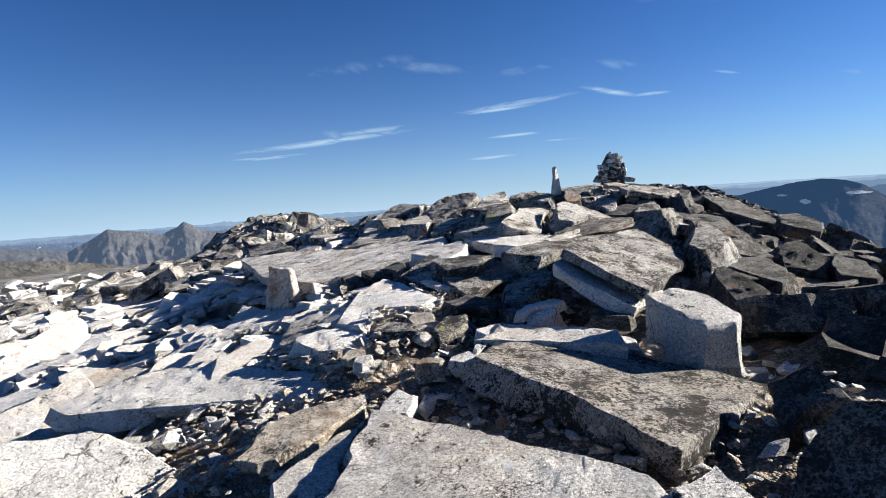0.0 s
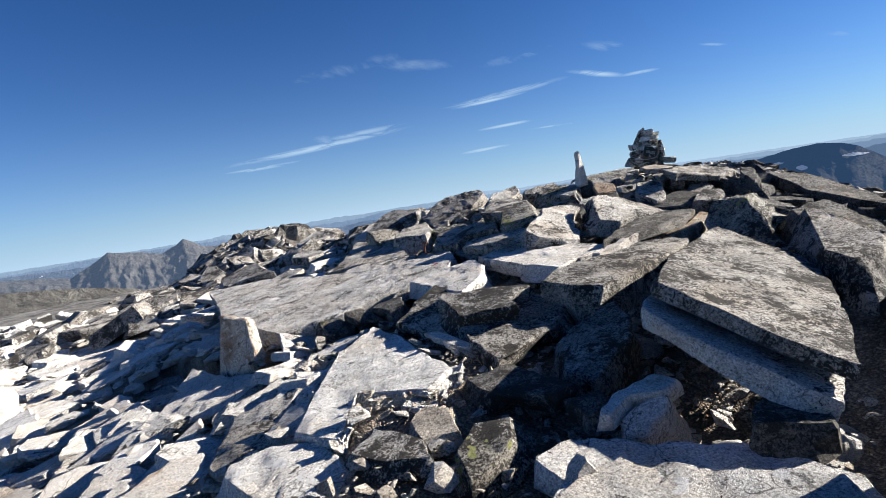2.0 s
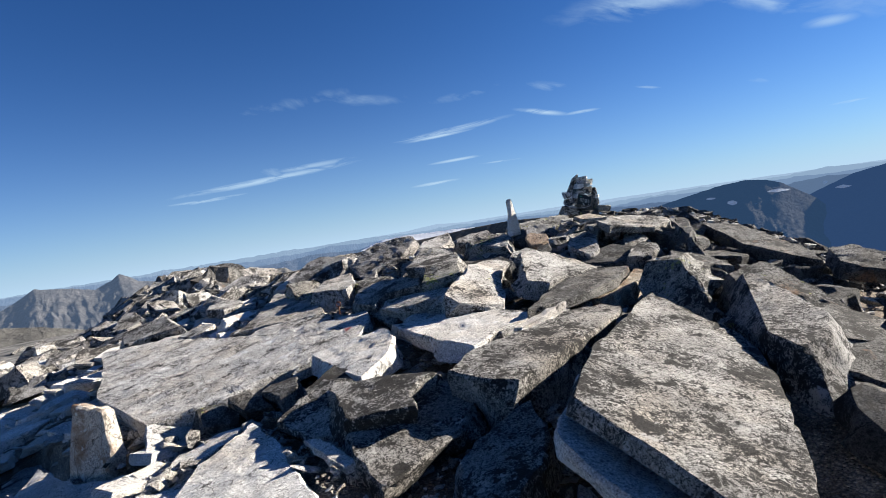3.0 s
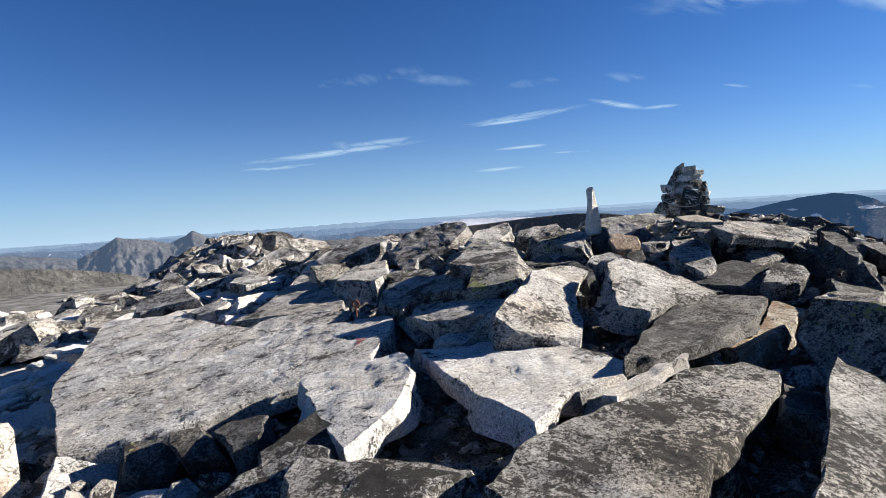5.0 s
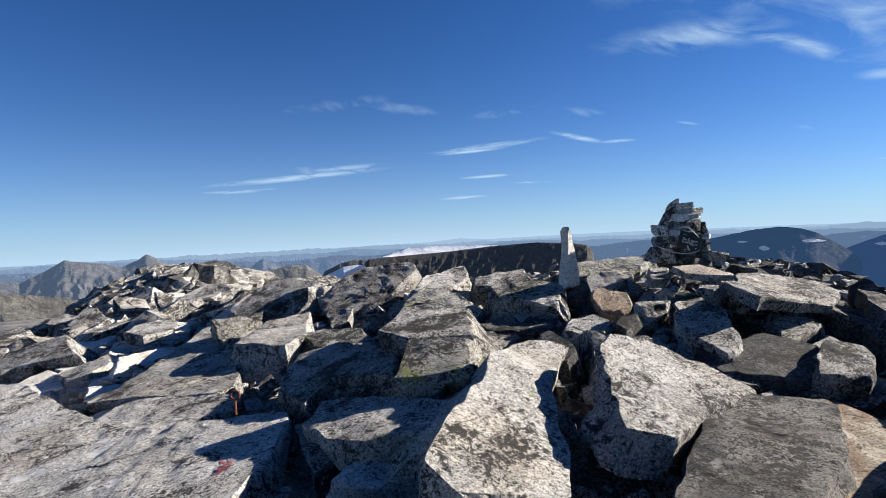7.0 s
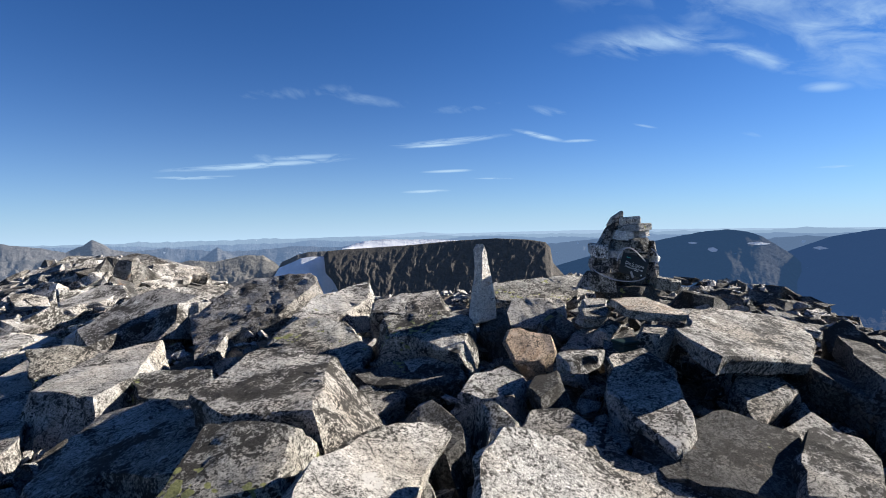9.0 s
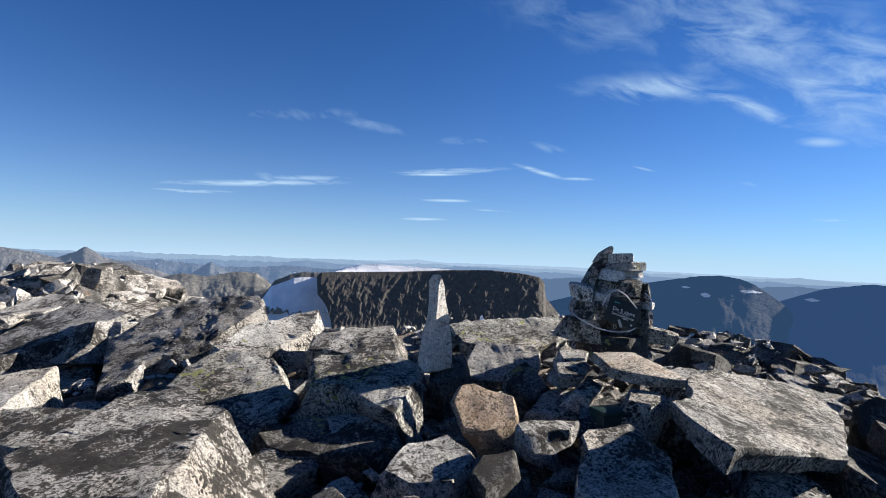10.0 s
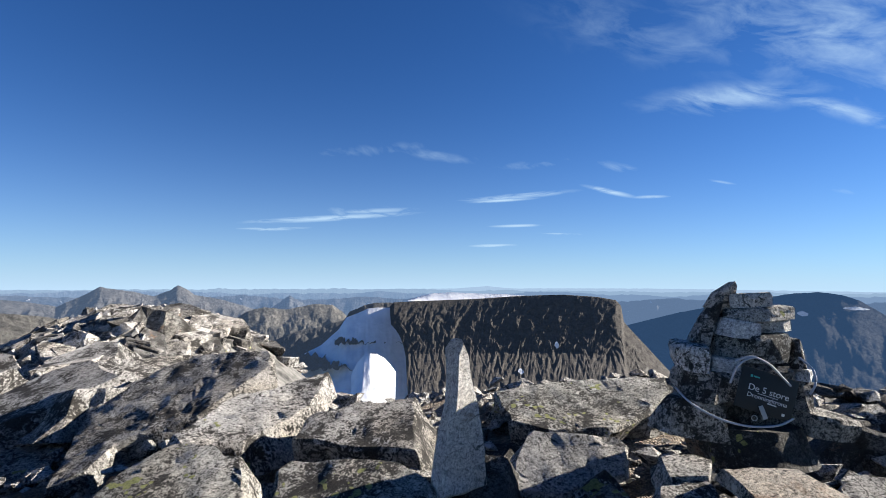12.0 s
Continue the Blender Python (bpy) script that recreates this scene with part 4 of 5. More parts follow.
# ---- upright white stone under the big slab, the block on the fore slab, the standing needle ----
def upright(name, base, heading, profile, thick, look_of, label, lean=0.0):
    """A slab on edge: profile is its outline in width and height, heading the bearing that its face looks to."""
    bm = rough_prism(profile, thick, stone_rng, 0.045, 0.08, 0.7, (0, 1))
    ob = new(name, mesh_of(name, bm, ROCK[look_of], 38))
    ob.matrix_world = pose(*base, 90 - lean, 0, heading)
    return tagged(ob, label, "rock", kind="thing")


upright("leaning_stone", (-2.85, 8.75, -0.30), -28, [(-0.33, -0.1), (0.37, -0.08), (0.33, 0.5), (0.25, 0.84), (-0.24, 0.9), (-0.29, 0.45)], 0.15, "N",
        "whitish slab with a brown stain propped upright under a big slab", 8)
upright("standing_stone", (2.85, 12.74, 1.46), 32, [(-0.12, -0.06), (0.13, -0.06), (0.125, 0.12), (0.10, 0.34), (0.055, 0.46), (0.04, 0.56), (0.012, 0.62), (-0.018, 0.57), (-0.03, 0.43), (-0.075, 0.25), (-0.105, 0.07)], 0.11, "W",
        "tall pale pointed stone standing upright beside the summit cairn", 3)
upright("pointed_stone", (0.47, 4.62, 0.10), 15, [(-0.13, 0.0), (0.14, 0.0), (0.09, 0.12), (0.0, 0.26), (-0.06, 0.22), (-0.12, 0.1)], 0.1, "W",
        "small whitish pointed stone standing among the slabs", 12)
bm = rough_prism([(-0.40, -0.25), (-0.05, -0.27), (0.36, -0.22), (0.40, 0.05), (0.28, 0.24), (-0.22, 0.27), (-0.42, 0.1)], 0.50, stone_rng, 0.05, 0.12)
block = new("boulder", mesh_of("boulder", bm, ROCK["P"], 38))
block.matrix_world = pose(1.96, 4.06, 0.54, 4, 14, -72) @ Matrix.Scale(0.88, 4)
tagged(block, "pale blocky boulder sitting on the large fore slab", "rock", kind="thing")


# ---- cairn ----
def cairn():
    root = tagged(new("summit_cairn"), "cairn of stacked flat grey stones on the summit", "cairn", kind="thing")
    root.location = (4.235, 13.05, 1.50)
    rng = random.Random(5)
    # across, ahead, height of the centre; width, depth, thickness; turn, tip; look
    for x, y, z, w, d, h, turn, tip, k in (
            (0.05, 0.02, 0.06, 0.60, 0.56, 0.18, 8, 0, "D"), (-0.26, -0.08, 0.197, 0.30, 0.30, 0.17, 14, 8, "K"), (0.13, 0.06, 0.30, 0.36, 0.40, 0.30, -10, 2, "D"),
            (0.41, -0.04, 0.15, 0.32, 0.34, 0.11, 15, 8, "L"), (-0.155, -0.04, 0.35, 0.34, 0.34, 0.14, 4, -1, "K"), (-0.24, -0.05, 0.486, 0.20, 0.28, 0.12, -8, 7, "P"),
            (-0.10, -0.10, 0.45, 0.16, 0.16, 0.07, 12, 4, "P"), (0.096, 0.02, 0.524, 0.40, 0.36, 0.14, 3, -1, "L"), (0.32, 0.02, 0.29, 0.11, 0.24, 0.13, 0, 2, "K"),
            (0.32, 0.02, 0.39, 0.10, 0.22, 0.06, 20, 4, "P"), (0.32, 0.03, 0.49, 0.09, 0.2, 0.14, -12, -3, "K"), (0.03, 0.0, 0.625, 0.20, 0.26, 0.085, -10, 7, "P"),
            (0.19, 0.02, 0.63, 0.18, 0.24, 0.06, 10, -6, "P"), (0.127, 0.02, 0.693, 0.37, 0.28, 0.07, 6, -3, "L"), (0.09, 0.0, 0.76, 0.21, 0.2, 0.07, -8, -3, "P")):
        pts = []
        for i in range(7):
            a = 2 * math.pi * (i + rng.uniform(-0.25, 0.25)) / 7
            q = max(abs(math.cos(a)), abs(math.sin(a)))
            pts.append((math.cos(a) / q ** 0.6 * w / 2, math.sin(a) / q ** 0.6 * d / 2))
        bm = rough_prism(pts, h, rng, 0.035, 0.25, 0.5)
        st = part("stone", bm, ROCK[k], root, "", 38)
        st.matrix_local = pose(x, y, z + h / 2, tip * 0.5, tip, turn)
    # pointed stones leaning at the top
    for x, y, z, w, h, th, roll, k in ((-0.165, -0.04, 0.53, 0.10, 0.29, 0.09, 26, "K"), (-0.065, -0.02, 0.70, 0.10, 0.19, 0.08, 30, "T")):
        bm = rough_prism([(-w / 2, 0), (w / 2, 0), (w * 0.42, h * 0.55), (w * 0.12, h), (-w * 0.1, h * 0.96), (-w * 0.45, h * 0.5)], th, rng, 0.04, 0.05, 0.5)
        st = part("stone", bm, ROCK[k], root, "pointed stone leaning on the pile", 38)
        st.matrix_local = pose(x, y, z, 90, roll, 0)
    return root


cairn()


def tube(points, radius, sides=7):
    bm = bmesh.new()
    prev = None
    for i, p in enumerate(points):
        p = Vector(p)
        ahead = (Vector(points[min(i + 1, len(points) - 1)]) - Vector(points[max(i - 1, 0)])).normalized()
        a = ahead.cross(Vector((0.3, 0.2, 1))).normalized()
        b = ahead.cross(a)
        row = [bm.verts.new(p + radius * (math.cos(2 * math.pi * k / sides) * a + math.sin(2 * math.pi * k / sides) * b)) for k in range(sides)]
        if prev:
            for k in range(sides):
                bm.faces.new((prev[k], prev[(k + 1) % sides], row[(k + 1) % sides], row[k]))
        prev = row
    return bm


def box(w, d, h, bevel=0.0):
    bm = bmesh.new()
    bmesh.ops.create_cube(bm, size=1, matrix=Matrix.Diagonal((w, d, h, 1)))
    if bevel:
        bmesh.ops.bevel(bm, geom=list(bm.edges), offset=bevel, segments=2, affect="EDGES", profile=0.6)
    return bm


def text_part(words, size, mat, parent, m):
    cu = bpy.data.curves.new("words", "FONT")
    cu.body, cu.size, cu.align_x, cu.align_y, cu.extrude = words, size, "CENTER", "CENTER", 0.0006
    tmp = bpy.data.objects.new("words", cu)
    scene.collection.objects.link(tmp)
    bpy.context.view_layer.update()
    me = bpy.data.meshes.new_from_object(tmp.evaluated_get(bpy.context.evaluated_depsgraph_get()))
    bpy.data.objects.remove(tmp)
    me.materials.clear()
    me.materials.append(mat)
    ob = new("lettering", me)
    ob.parent = parent
    ob.matrix_local = m
    ob["label"] = "white lettering"
    return ob


def sign():
    """The dark board that hangs on the cairn; its own x runs along the top edge, z up its face."""
    root = tagged(new("summit_sign"), "small dark summit sign hanging tilted on the cairn", "sign", kind="thing")
    root.matrix_world = pose(4.195, 12.70, 1.855, -6, 17, -8)
    dark, white, teal = plain("sign_black", (0.012, 0.016, 0.018), 0.45), plain("sign_white", (0.6, 0.61, 0.62), 0.6), plain("sign_teal", (0.05, 0.35, 0.33), 0.6)
    part("board", box(0.245, 0.008, 0.185, 0.002), dark, root, "black board with white lettering")
    face = pose(0, -0.0052, 0, 90, 0, 0)
    text_part("De 5 store", 0.040, white, root, face @ pose(0.006, 0.008, 0))
    text_part("Dronningkrona", 0.028, white, root, face @ pose(0.006, -0.026, 0))
    for name, mat, w, h, x, z, lab in (("underline", white, 0.085, 0.0025, 0.006, -0.011, "thin white line"), ("small_print", white, 0.04, 0.005, 0.03, -0.042, "small white line of print"),
                                       ("emblem", teal, 0.009, 0.011, -0.078, 0.058, "small teal emblem"), ("emblem_print", teal, 0.026, 0.006, -0.056, 0.058, "small teal print"),
                                       ("small_mark", white, 0.012, 0.012, 0.085, -0.07, "small white mark")):
        b = part(name, box(w, 0.0012, h), mat, root, lab)
        b.matrix_local = pose(x, -0.0050, z)
    tag = part("tag", box(0.02, 0.004, 0.06, 0.0015), plain("tag_grey", (0.35, 0.36, 0.36), 0.5), root, "grey tag")
    tag.matrix_local = pose(0.0, -0.012, -0.085, 0, -35, 0)
    ring = part("tag_ring", tube([(0.012 * math.cos(a * 0.7), 0, 0.012 * math.sin(a * 0.7)) for a in range(10)], 0.002), plain("steel", (0.5, 0.5, 0.5), 0.4, 1.0), root)
    ring.matrix_local = pose(-0.03, -0.012, -0.12)


sign()
cord_mat = plain("cord_grey", (0.36, 0.38, 0.42), 0.8)
cord = tagged(new("cord"), "grey cord slung round the cairn stones holding the sign", "rope", kind="thing")
cord.location = (4.2, 12.9, 1.8)
for pts in ([(-0.30, 0.05, 0.03), (-0.31, -0.12, -0.01), (-0.22, -0.21, -0.06), (-0.10, -0.235, -0.085), (0.03, -0.235, -0.08), (0.10, -0.22, -0.05)],
            [(-0.14, -0.2, 0.20), (-0.08, -0.225, 0.23), (0.0, -0.225, 0.19), (0.05, -0.215, 0.14), (0.10, -0.21, 0.09)],
            [(-0.16, -0.19, 0.10), (-0.15, -0.215, 0.17), (-0.11, -0.225, 0.21), (-0.06, -0.225, 0.22)],
            [(0.20, -0.19, 0.05), (0.225, -0.2, 0.10), (0.235, -0.17, 0.16), (0.22, -0.10, 0.20)]):
    fine = []
    for p, q in zip(pts, pts[1:]):
        for k in range(6):
            fine.append(tuple(Vector(p).lerp(Vector(q), k / 6)))
    fine.append(pts[-1])
    for _ in range(6):
        fine = [fine[0]] + [tuple((Vector(fine[i - 1]) + 2 * Vector(fine[i]) + Vector(fine[i + 1])) / 4) for i in range(1, len(fine) - 1)] + [fine[-1]]
    part("strand", tube(fine, 0.0052), cord_mat, cord)

# dark green box in the hollow below the cairn
can = tagged(new("summit_box"), "dark green metal box tucked between the stones", "box", kind="thing")
can.matrix_world = pose(3.78, 12.0, 1.19, 0, 0, 12)
green = plain("box_green", (0.012, 0.034, 0.031), 0.45)
part("body", box(0.19, 0.14, 0.26, 0.015), green, can, "dark green metal body")
part("lid", box(0.2, 0.15, 0.03, 0.01), green, can).matrix_local = pose(0, 0, 0.145)

# rusty ring bolt set in the rock
bolt = tagged(new("ring_bolt"), "small rusty iron ring bolt in a grey slab", "bolt", kind="thing")
bolt.location = (-0.35, 11.0, 0.86)
rusty = plain("iron_rust", (0.16, 0.06, 0.035), 0.8, 0.3)
part("ring", tube([(0.035 * math.cos(a * 0.55), 0, 0.05 + 0.035 * math.sin(a * 0.55)) for a in range(13)], 0.008), rusty, bolt)
part("shank", tube([(0, 0, -0.1), (0, 0, 0.02)], 0.009), rusty, bolt)

# red paint mark on the big slab
def paint_mark(x0, y0):
    """Dabs of paint laid on the surface of the big slab."""
    back = BIG_SLAB.matrix_world.inverted()
    bm = bmesh.new()
    rng = random.Random(2)
    bpy.context.view_layer.update()
    for _ in range(34):
        cx, cy, r = x0 + rng.gauss(0, 0.03), y0 + rng.gauss(0, 0.05), rng.uniform(0.006, 0.02)
        vs = []
        for a in (0, 0.9, 1.8, 2.7, 3.6, 4.5, 5.4):
            p = back @ Vector((cx + r * rng.uniform(0.6, 1.2) * math.cos(a), cy + r * rng.uniform(0.6, 1.2) * math.sin(a), 3.0))
            hit, place = BIG_SLAB.ray_cast(p, back.to_3x3() @ Vector((0, 0, -1)))[:2]
            if hit:
                vs.append(bm.verts.new(BIG_SLAB.matrix_world @ place + Vector((0, 0, 0.004))))
        if len(vs) == 7:
            bm.faces.new(vs)
    ob = new("paint_mark", mesh_of("paint_mark", bm, plain("red_paint", (0.40, 0.11, 0.11), 0.8)))
    return tagged(ob, "faded red trail mark painted on a grey slab", "paint mark", kind="thing")


paint_mark(-0.21, 10.30)


# ---- loose stones ----
def inside(p, poly):
    hit = False
    for a, b in zip(poly, poly[1:] + poly[:1]):
        if (a.y > p.y) != (b.y > p.y) and p.x < (b.x - a.x) * (p.y - a.y) / (b.y - a.y) + a.x:
            hit = not hit
    return hit


def roof(x, y, margin=0.0):
    """Height of the lowest large stone's underside over a place, or None."""
    best = None
    p = Vector((x, y))
    for at, tilt, poly, deep in HEROES:
        if abs(x - at[0]) < 3 and abs(y - at[1]) < 3 and inside(p, poly):
            z = at[2] - tilt[0] * (x - at[0]) - tilt[1] * (y - at[1])
            best = z if best is None else min(best, z)
    return best


def build_ground():
    bm = bmesh.new()
    rings = [0.0]
    step = 0.35
    while rings[-1] < 4750:
        rings.append(rings[-1] + step)
        if rings[-1] > 22:
            step *= 1.16
    n, prev = 220, None
    for r in rings:
        row = []
        for k in range(n if r else 1):
            a = 2 * math.pi * k / n
            x, y = r * math.sin(a), 9 + r * math.cos(a)
            z = max(-900.0, ground_z(x, y))
            z += 0.09 * noise.fractal(Vector((x, y, 0)) * 1.3, 1.0, 2.0, 4) if r < 60 else 30 * min(1, r / 900) * noise.noise(Vector((x, y, 0)) * 0.004)
            lid = roof(x, y) if r < 18 else None
            if lid is not None:
                z = min(z, lid - 0.16)
            row.append(bm.verts.new((x, y, z)))
        if prev:
            for k in range(n):
                k2 = (k + 1) % n
                bm.faces.new((prev[0], row[k], row[k2]) if len(prev) == 1 else (prev[k], row[k], row[k2], prev[k2]))
        prev = row
    bmesh.ops.recalc_face_normals(bm, faces=bm.faces)
    if sum(f.normal.z for f in bm.faces) < 0:
        bmesh.ops.reverse_faces(bm, faces=bm.faces)
    tagged(new("ground", mesh_of("ground", bm, M_SOIL, 60)), "dark stony soil of a mountain summit falling to deep valleys", "ground", kind="structure")



build_ground()


def variants(count, look_of, seed, flat):
    out = []
    rng = random.Random(seed)
    for i in range(count):
        k = rng.choice((4, 5, 5, 6))
        pts = []
        for j in range(k):
            a = 2 * math.pi * (j + rng.uniform(-0.3, 0.3)) / k
            pts.append((0.5 * math.cos(a) * rng.uniform(0.8, 1.2), 0.36 * math.sin(a) * rng.uniform(0.75, 1.25)))
        bm = rough_prism(pts, rng.uniform(*flat), rng, 0.13, 0.4, 0.6)
        for v in bm.verts:
            v.co.z += 0.12
        out.append(mesh_of("rock", bm, ROCK[look_of], 22))
    return out


def strew(count, meshes, spot, size, tilt, label, group, seed, lift=0.0, name="rock", heading=None):
    """Lays stones on the ground, each an object on a shared mesh; spot gives a place, size the span in metres."""
    rng = random.Random(seed)
    made = 0
    tries = 0
    while made < count and tries < count * 6:
        tries += 1
        x, y = spot(rng)
        s = rng.uniform(*size) * rng.uniform(0.7, 1.25)
        z = ground_z(x, y)
        top = roof(x, y)
        rise = lift * s
        if top is not None:
            s = min(s, max(0.12, (top - z) * 1.3))
            rise = min(rise, max(-0.1, top - z - 0.30 * s - 0.12))
        ob = new(name, rng.choice(meshes))
        slope = Vector((ground_z(x - 0.4, y) - ground_z(x + 0.4, y), ground_z(x, y - 0.4) - ground_z(x, y + 0.4), 1.3))
        lie = Vector((0, 0, 1)).rotation_difference(slope.normalized()).to_matrix().to_4x4()
        spin = rng.gauss(heading[0], heading[1]) + 180 * rng.randrange(2) if heading else rng.uniform(0, 360)
        ob.matrix_world = Matrix.Translation((x, y, z + rise)) @ lie @ pose(0, 0, 0, rng.gauss(tilt[0], tilt[2]), rng.gauss(tilt[1], tilt[2]), 0) @ pose(0, 0, 0, 0, 0, spin) @ Matrix.Scale(s, 4)
        tagged(ob, label, "rock", group, "thing")
        made += 1


white_rocks, pale_rocks = variants(10, "W", 21, (0.10, 0.22)), variants(10, "P", 22, (0.12, 0.26))
grey_rocks, dark_rocks, lichen_rocks, green_rocks = variants(8, "G", 23, (0.25, 0.5)), variants(8, "D", 24, (0.28, 0.55)), variants(9, "K", 26, (0.16, 0.36)), variants(5, "L", 25, (0.3, 0.5))
strew(240, white_rocks, lambda r: (r.uniform(-13, -2.2), r.uniform(5.5, 20)), (0.35, 1.0), (2, 9, 8), "whitish broken stone of the talus field", "talus stones", 31, name="talus_stone", lift=0.05, heading=(50, 28))
strew(230, pale_rocks, lambda r: (r.uniform(-13, -1.6), r.uniform(4.5, 22)), (0.4, 1.2), (2, 9, 8), "pale grey broken plate of the talus field", "talus plates", 32, name="talus_plate", lift=0.05, heading=(50, 28))
strew(80, pale_rocks, lambda r: (r.uniform(-4.6, -1.3), r.uniform(5.6, 8.8)), (0.3, 0.8), (3, 9, 10), "pale tilted plate among the talus", "tilted plates", 50, name="tilted_plate", lift=0.06, heading=(50, 16))
strew(50, grey_rocks, lambda r: (r.uniform(-12, -2.0), r.uniform(12, 24)), (0.5, 1.1), (4, -4, 12), "grey stone of the talus field", "talus stones", 33, name="talus_stone", lift=0.12)
strew(90, pale_rocks, lambda r: (r.uniform(-3.2, 3.0), r.uniform(2.2, 8.5)), (0.12, 0.4), (0, 0, 14), "pale loose stone in a hollow between slabs", "loose stones", 34, name="loose_stone", lift=0.02)
strew(170, grey_rocks, lambda r: (r.uniform(-2.5, 5), r.uniform(6.5, 15)), (0.25, 0.55), (0, 0, 16), "grey loose stone wedged between slabs", "loose stones", 35, name="loose_stone", lift=0.05)
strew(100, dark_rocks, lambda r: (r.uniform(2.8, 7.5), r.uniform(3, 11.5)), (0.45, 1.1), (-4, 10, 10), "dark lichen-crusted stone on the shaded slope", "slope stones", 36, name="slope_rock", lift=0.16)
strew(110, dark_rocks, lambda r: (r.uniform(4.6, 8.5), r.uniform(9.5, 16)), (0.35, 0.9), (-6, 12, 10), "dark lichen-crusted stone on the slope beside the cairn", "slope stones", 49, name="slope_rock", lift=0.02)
# big unseen boulders added out of view, to throw shade on the right foreground
strew(5, dark_rocks, lambda r: (r.uniform(3.6, 4.8), r.uniform(0.6, 2.2)), (1.5, 1.9), (0, 0, 8), "added out-of-view boulder that casts shade on the near slope", "slope stones", 40, name="slope_rock", lift=0.45)
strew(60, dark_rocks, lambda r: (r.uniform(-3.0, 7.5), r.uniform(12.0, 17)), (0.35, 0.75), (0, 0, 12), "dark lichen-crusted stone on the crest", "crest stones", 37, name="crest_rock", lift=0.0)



def gravel(name, count, spot, size, look_of, label, seed, lift=0.1):
    """Small stones too many to count, in one mesh."""
    rng = np.random.default_rng(seed)
    pr = random.Random(seed)
    base = []
    for _ in range(8):
        bm = bmesh.new()
        fx, fy, fz = 0.5, pr.uniform(0.3, 0.42), pr.uniform(0.12, 0.24)
        for _ in range(11):
            d = Vector((pr.gauss(0, 1), pr.gauss(0, 1), pr.gauss(0, 1))).normalized() * pr.uniform(0.85, 1.1)
            bm.verts.new((fx * d.x, fy * d.y, fz * d.z))
        bmesh.ops.convex_hull(bm, input=bm.verts)
        bmesh.ops.delete(bm, geom=[v for v in bm.verts if not v.link_faces], context="VERTS")
        bmesh.ops.triangulate(bm, faces=bm.faces)
        bm.verts.index_update()
        base.append((np.array([v.co for v in bm.verts]), np.array([[v.index for v in f.verts] for f in bm.faces])))
        bm.free()
    verts, faces, n = [], [], 0
    for i in range(count):
        v, f = base[i % 8]
        x, y = spot(pr)
        s = size[0] * (size[1] / size[0]) ** (pr.random() ** 1.8)
        top = roof(x, y)
        z = ground_z(x, y) + 0.03 + 0.07 * pr.random() + lift * s
        if top is not None and top - z < 0.2:
            continue
        m = np.array(pose(0, 0, 0, pr.gauss(0, 16), pr.gauss(0, 16), pr.uniform(0, 360)).to_3x3())
        verts.append(v @ m.T * s + (x, y, z))
        faces.append(f + n)
        n += len(v)
    me = bpy.data.meshes.new(name)
    me.from_pydata(np.concatenate(verts).tolist(), [], np.concatenate(faces).tolist())
    me.materials.append(ROCK[look_of])
    return tagged(new(name, me), label, "gravel", kind="stuff")


gravel("gravel", 3600, lambda r: (r.uniform(-2.6, 2.0), r.uniform(1.8, 7.6)), (0.03, 0.2), "S", "tan-grey angular gravel and small stones in the hollow", 41)
gravel("grey_gravel", 1700, lambda r: (r.uniform(-2.8, 2.6), r.uniform(1.8, 8.5)), (0.05, 0.26), "P", "pale grey broken stones between the slabs", 48)
gravel("brown_gravel", 700, lambda r: (r.uniform(-2.0, 2.4), r.uniform(2.4, 8.0)), (0.02, 0.10), "B", "brownish gravel between the slabs", 42)
gravel("slope_rubble", 900, lambda r: (r.uniform(4.2, 9), r.uniform(9, 17)), (0.12, 0.45), "D", "dark rubble on the slope beside the cairn", 47)
gravel("talus_rubble", 3500, lambda r: (r.uniform(-15, -1.5), r.uniform(4, 25)), (0.06, 0.42), "P", "small pale rubble of the talus field", 43)
gravel("crest_rubble", 4500, lambda r: (r.uniform(-3, 7.5), r.uniform(7, 17)), (0.07, 0.34), "G", "small grey rubble between the summit stones", 44, 0.2)


strew(90, dark_rocks, lambda r: (r.gauss(-10.0, 2.2), r.gauss(34.5, 2.6)), (0.8, 2.2), (0, 0, 16), "dark jagged rock of an outcrop further along the ridge", "outcrop rocks", 38, 0.12, "outcrop_rock")
strew(110, lichen_rocks, lambda r: (r.uniform(-4.5, 1.6), r.uniform(15.6, 22)), (0.5, 1.3), (5, -3, 12), "grey lichen-blotched slab on the shoulder of the ridge", "shoulder rocks", 51, 0.1, "shoulder_rock")
strew(200, lichen_rocks, lambda r: (r.gauss(-10.0, 2.6), r.gauss(33.0, 3.0)), (0.7, 2.0), (6, -8, 14), "grey lichen-blotched slab of an outcrop further along the ridge", "outcrop rocks", 39, 0.16, "outcrop_rock")
strew(290, lichen_rocks, lambda r: (r.uniform(-14, 0.2), r.uniform(15.5, 32)), (0.5, 1.7), (5, -7, 12), "grey lichen-blotched slab lying along the ridge", "ridge rocks", 45, 0.16, "ridge_rock")
strew(110, pale_rocks, lambda r: (r.uniform(-22, -11), r.uniform(14, 26)), (0.4, 1.1), (0, 0, 16), "pale broken plate lying along the ridge", "ridge plates", 46, 0.15, "ridge_plate")


# ---- distance ----
EYE_AT = Vector((1.5, 8.0, 2.15))


def far(az, el, d):
    return EYE_AT + Vector((math.sin(radians(az)) * d, math.cos(radians(az)) * d, math.tan(radians(el)) * d))


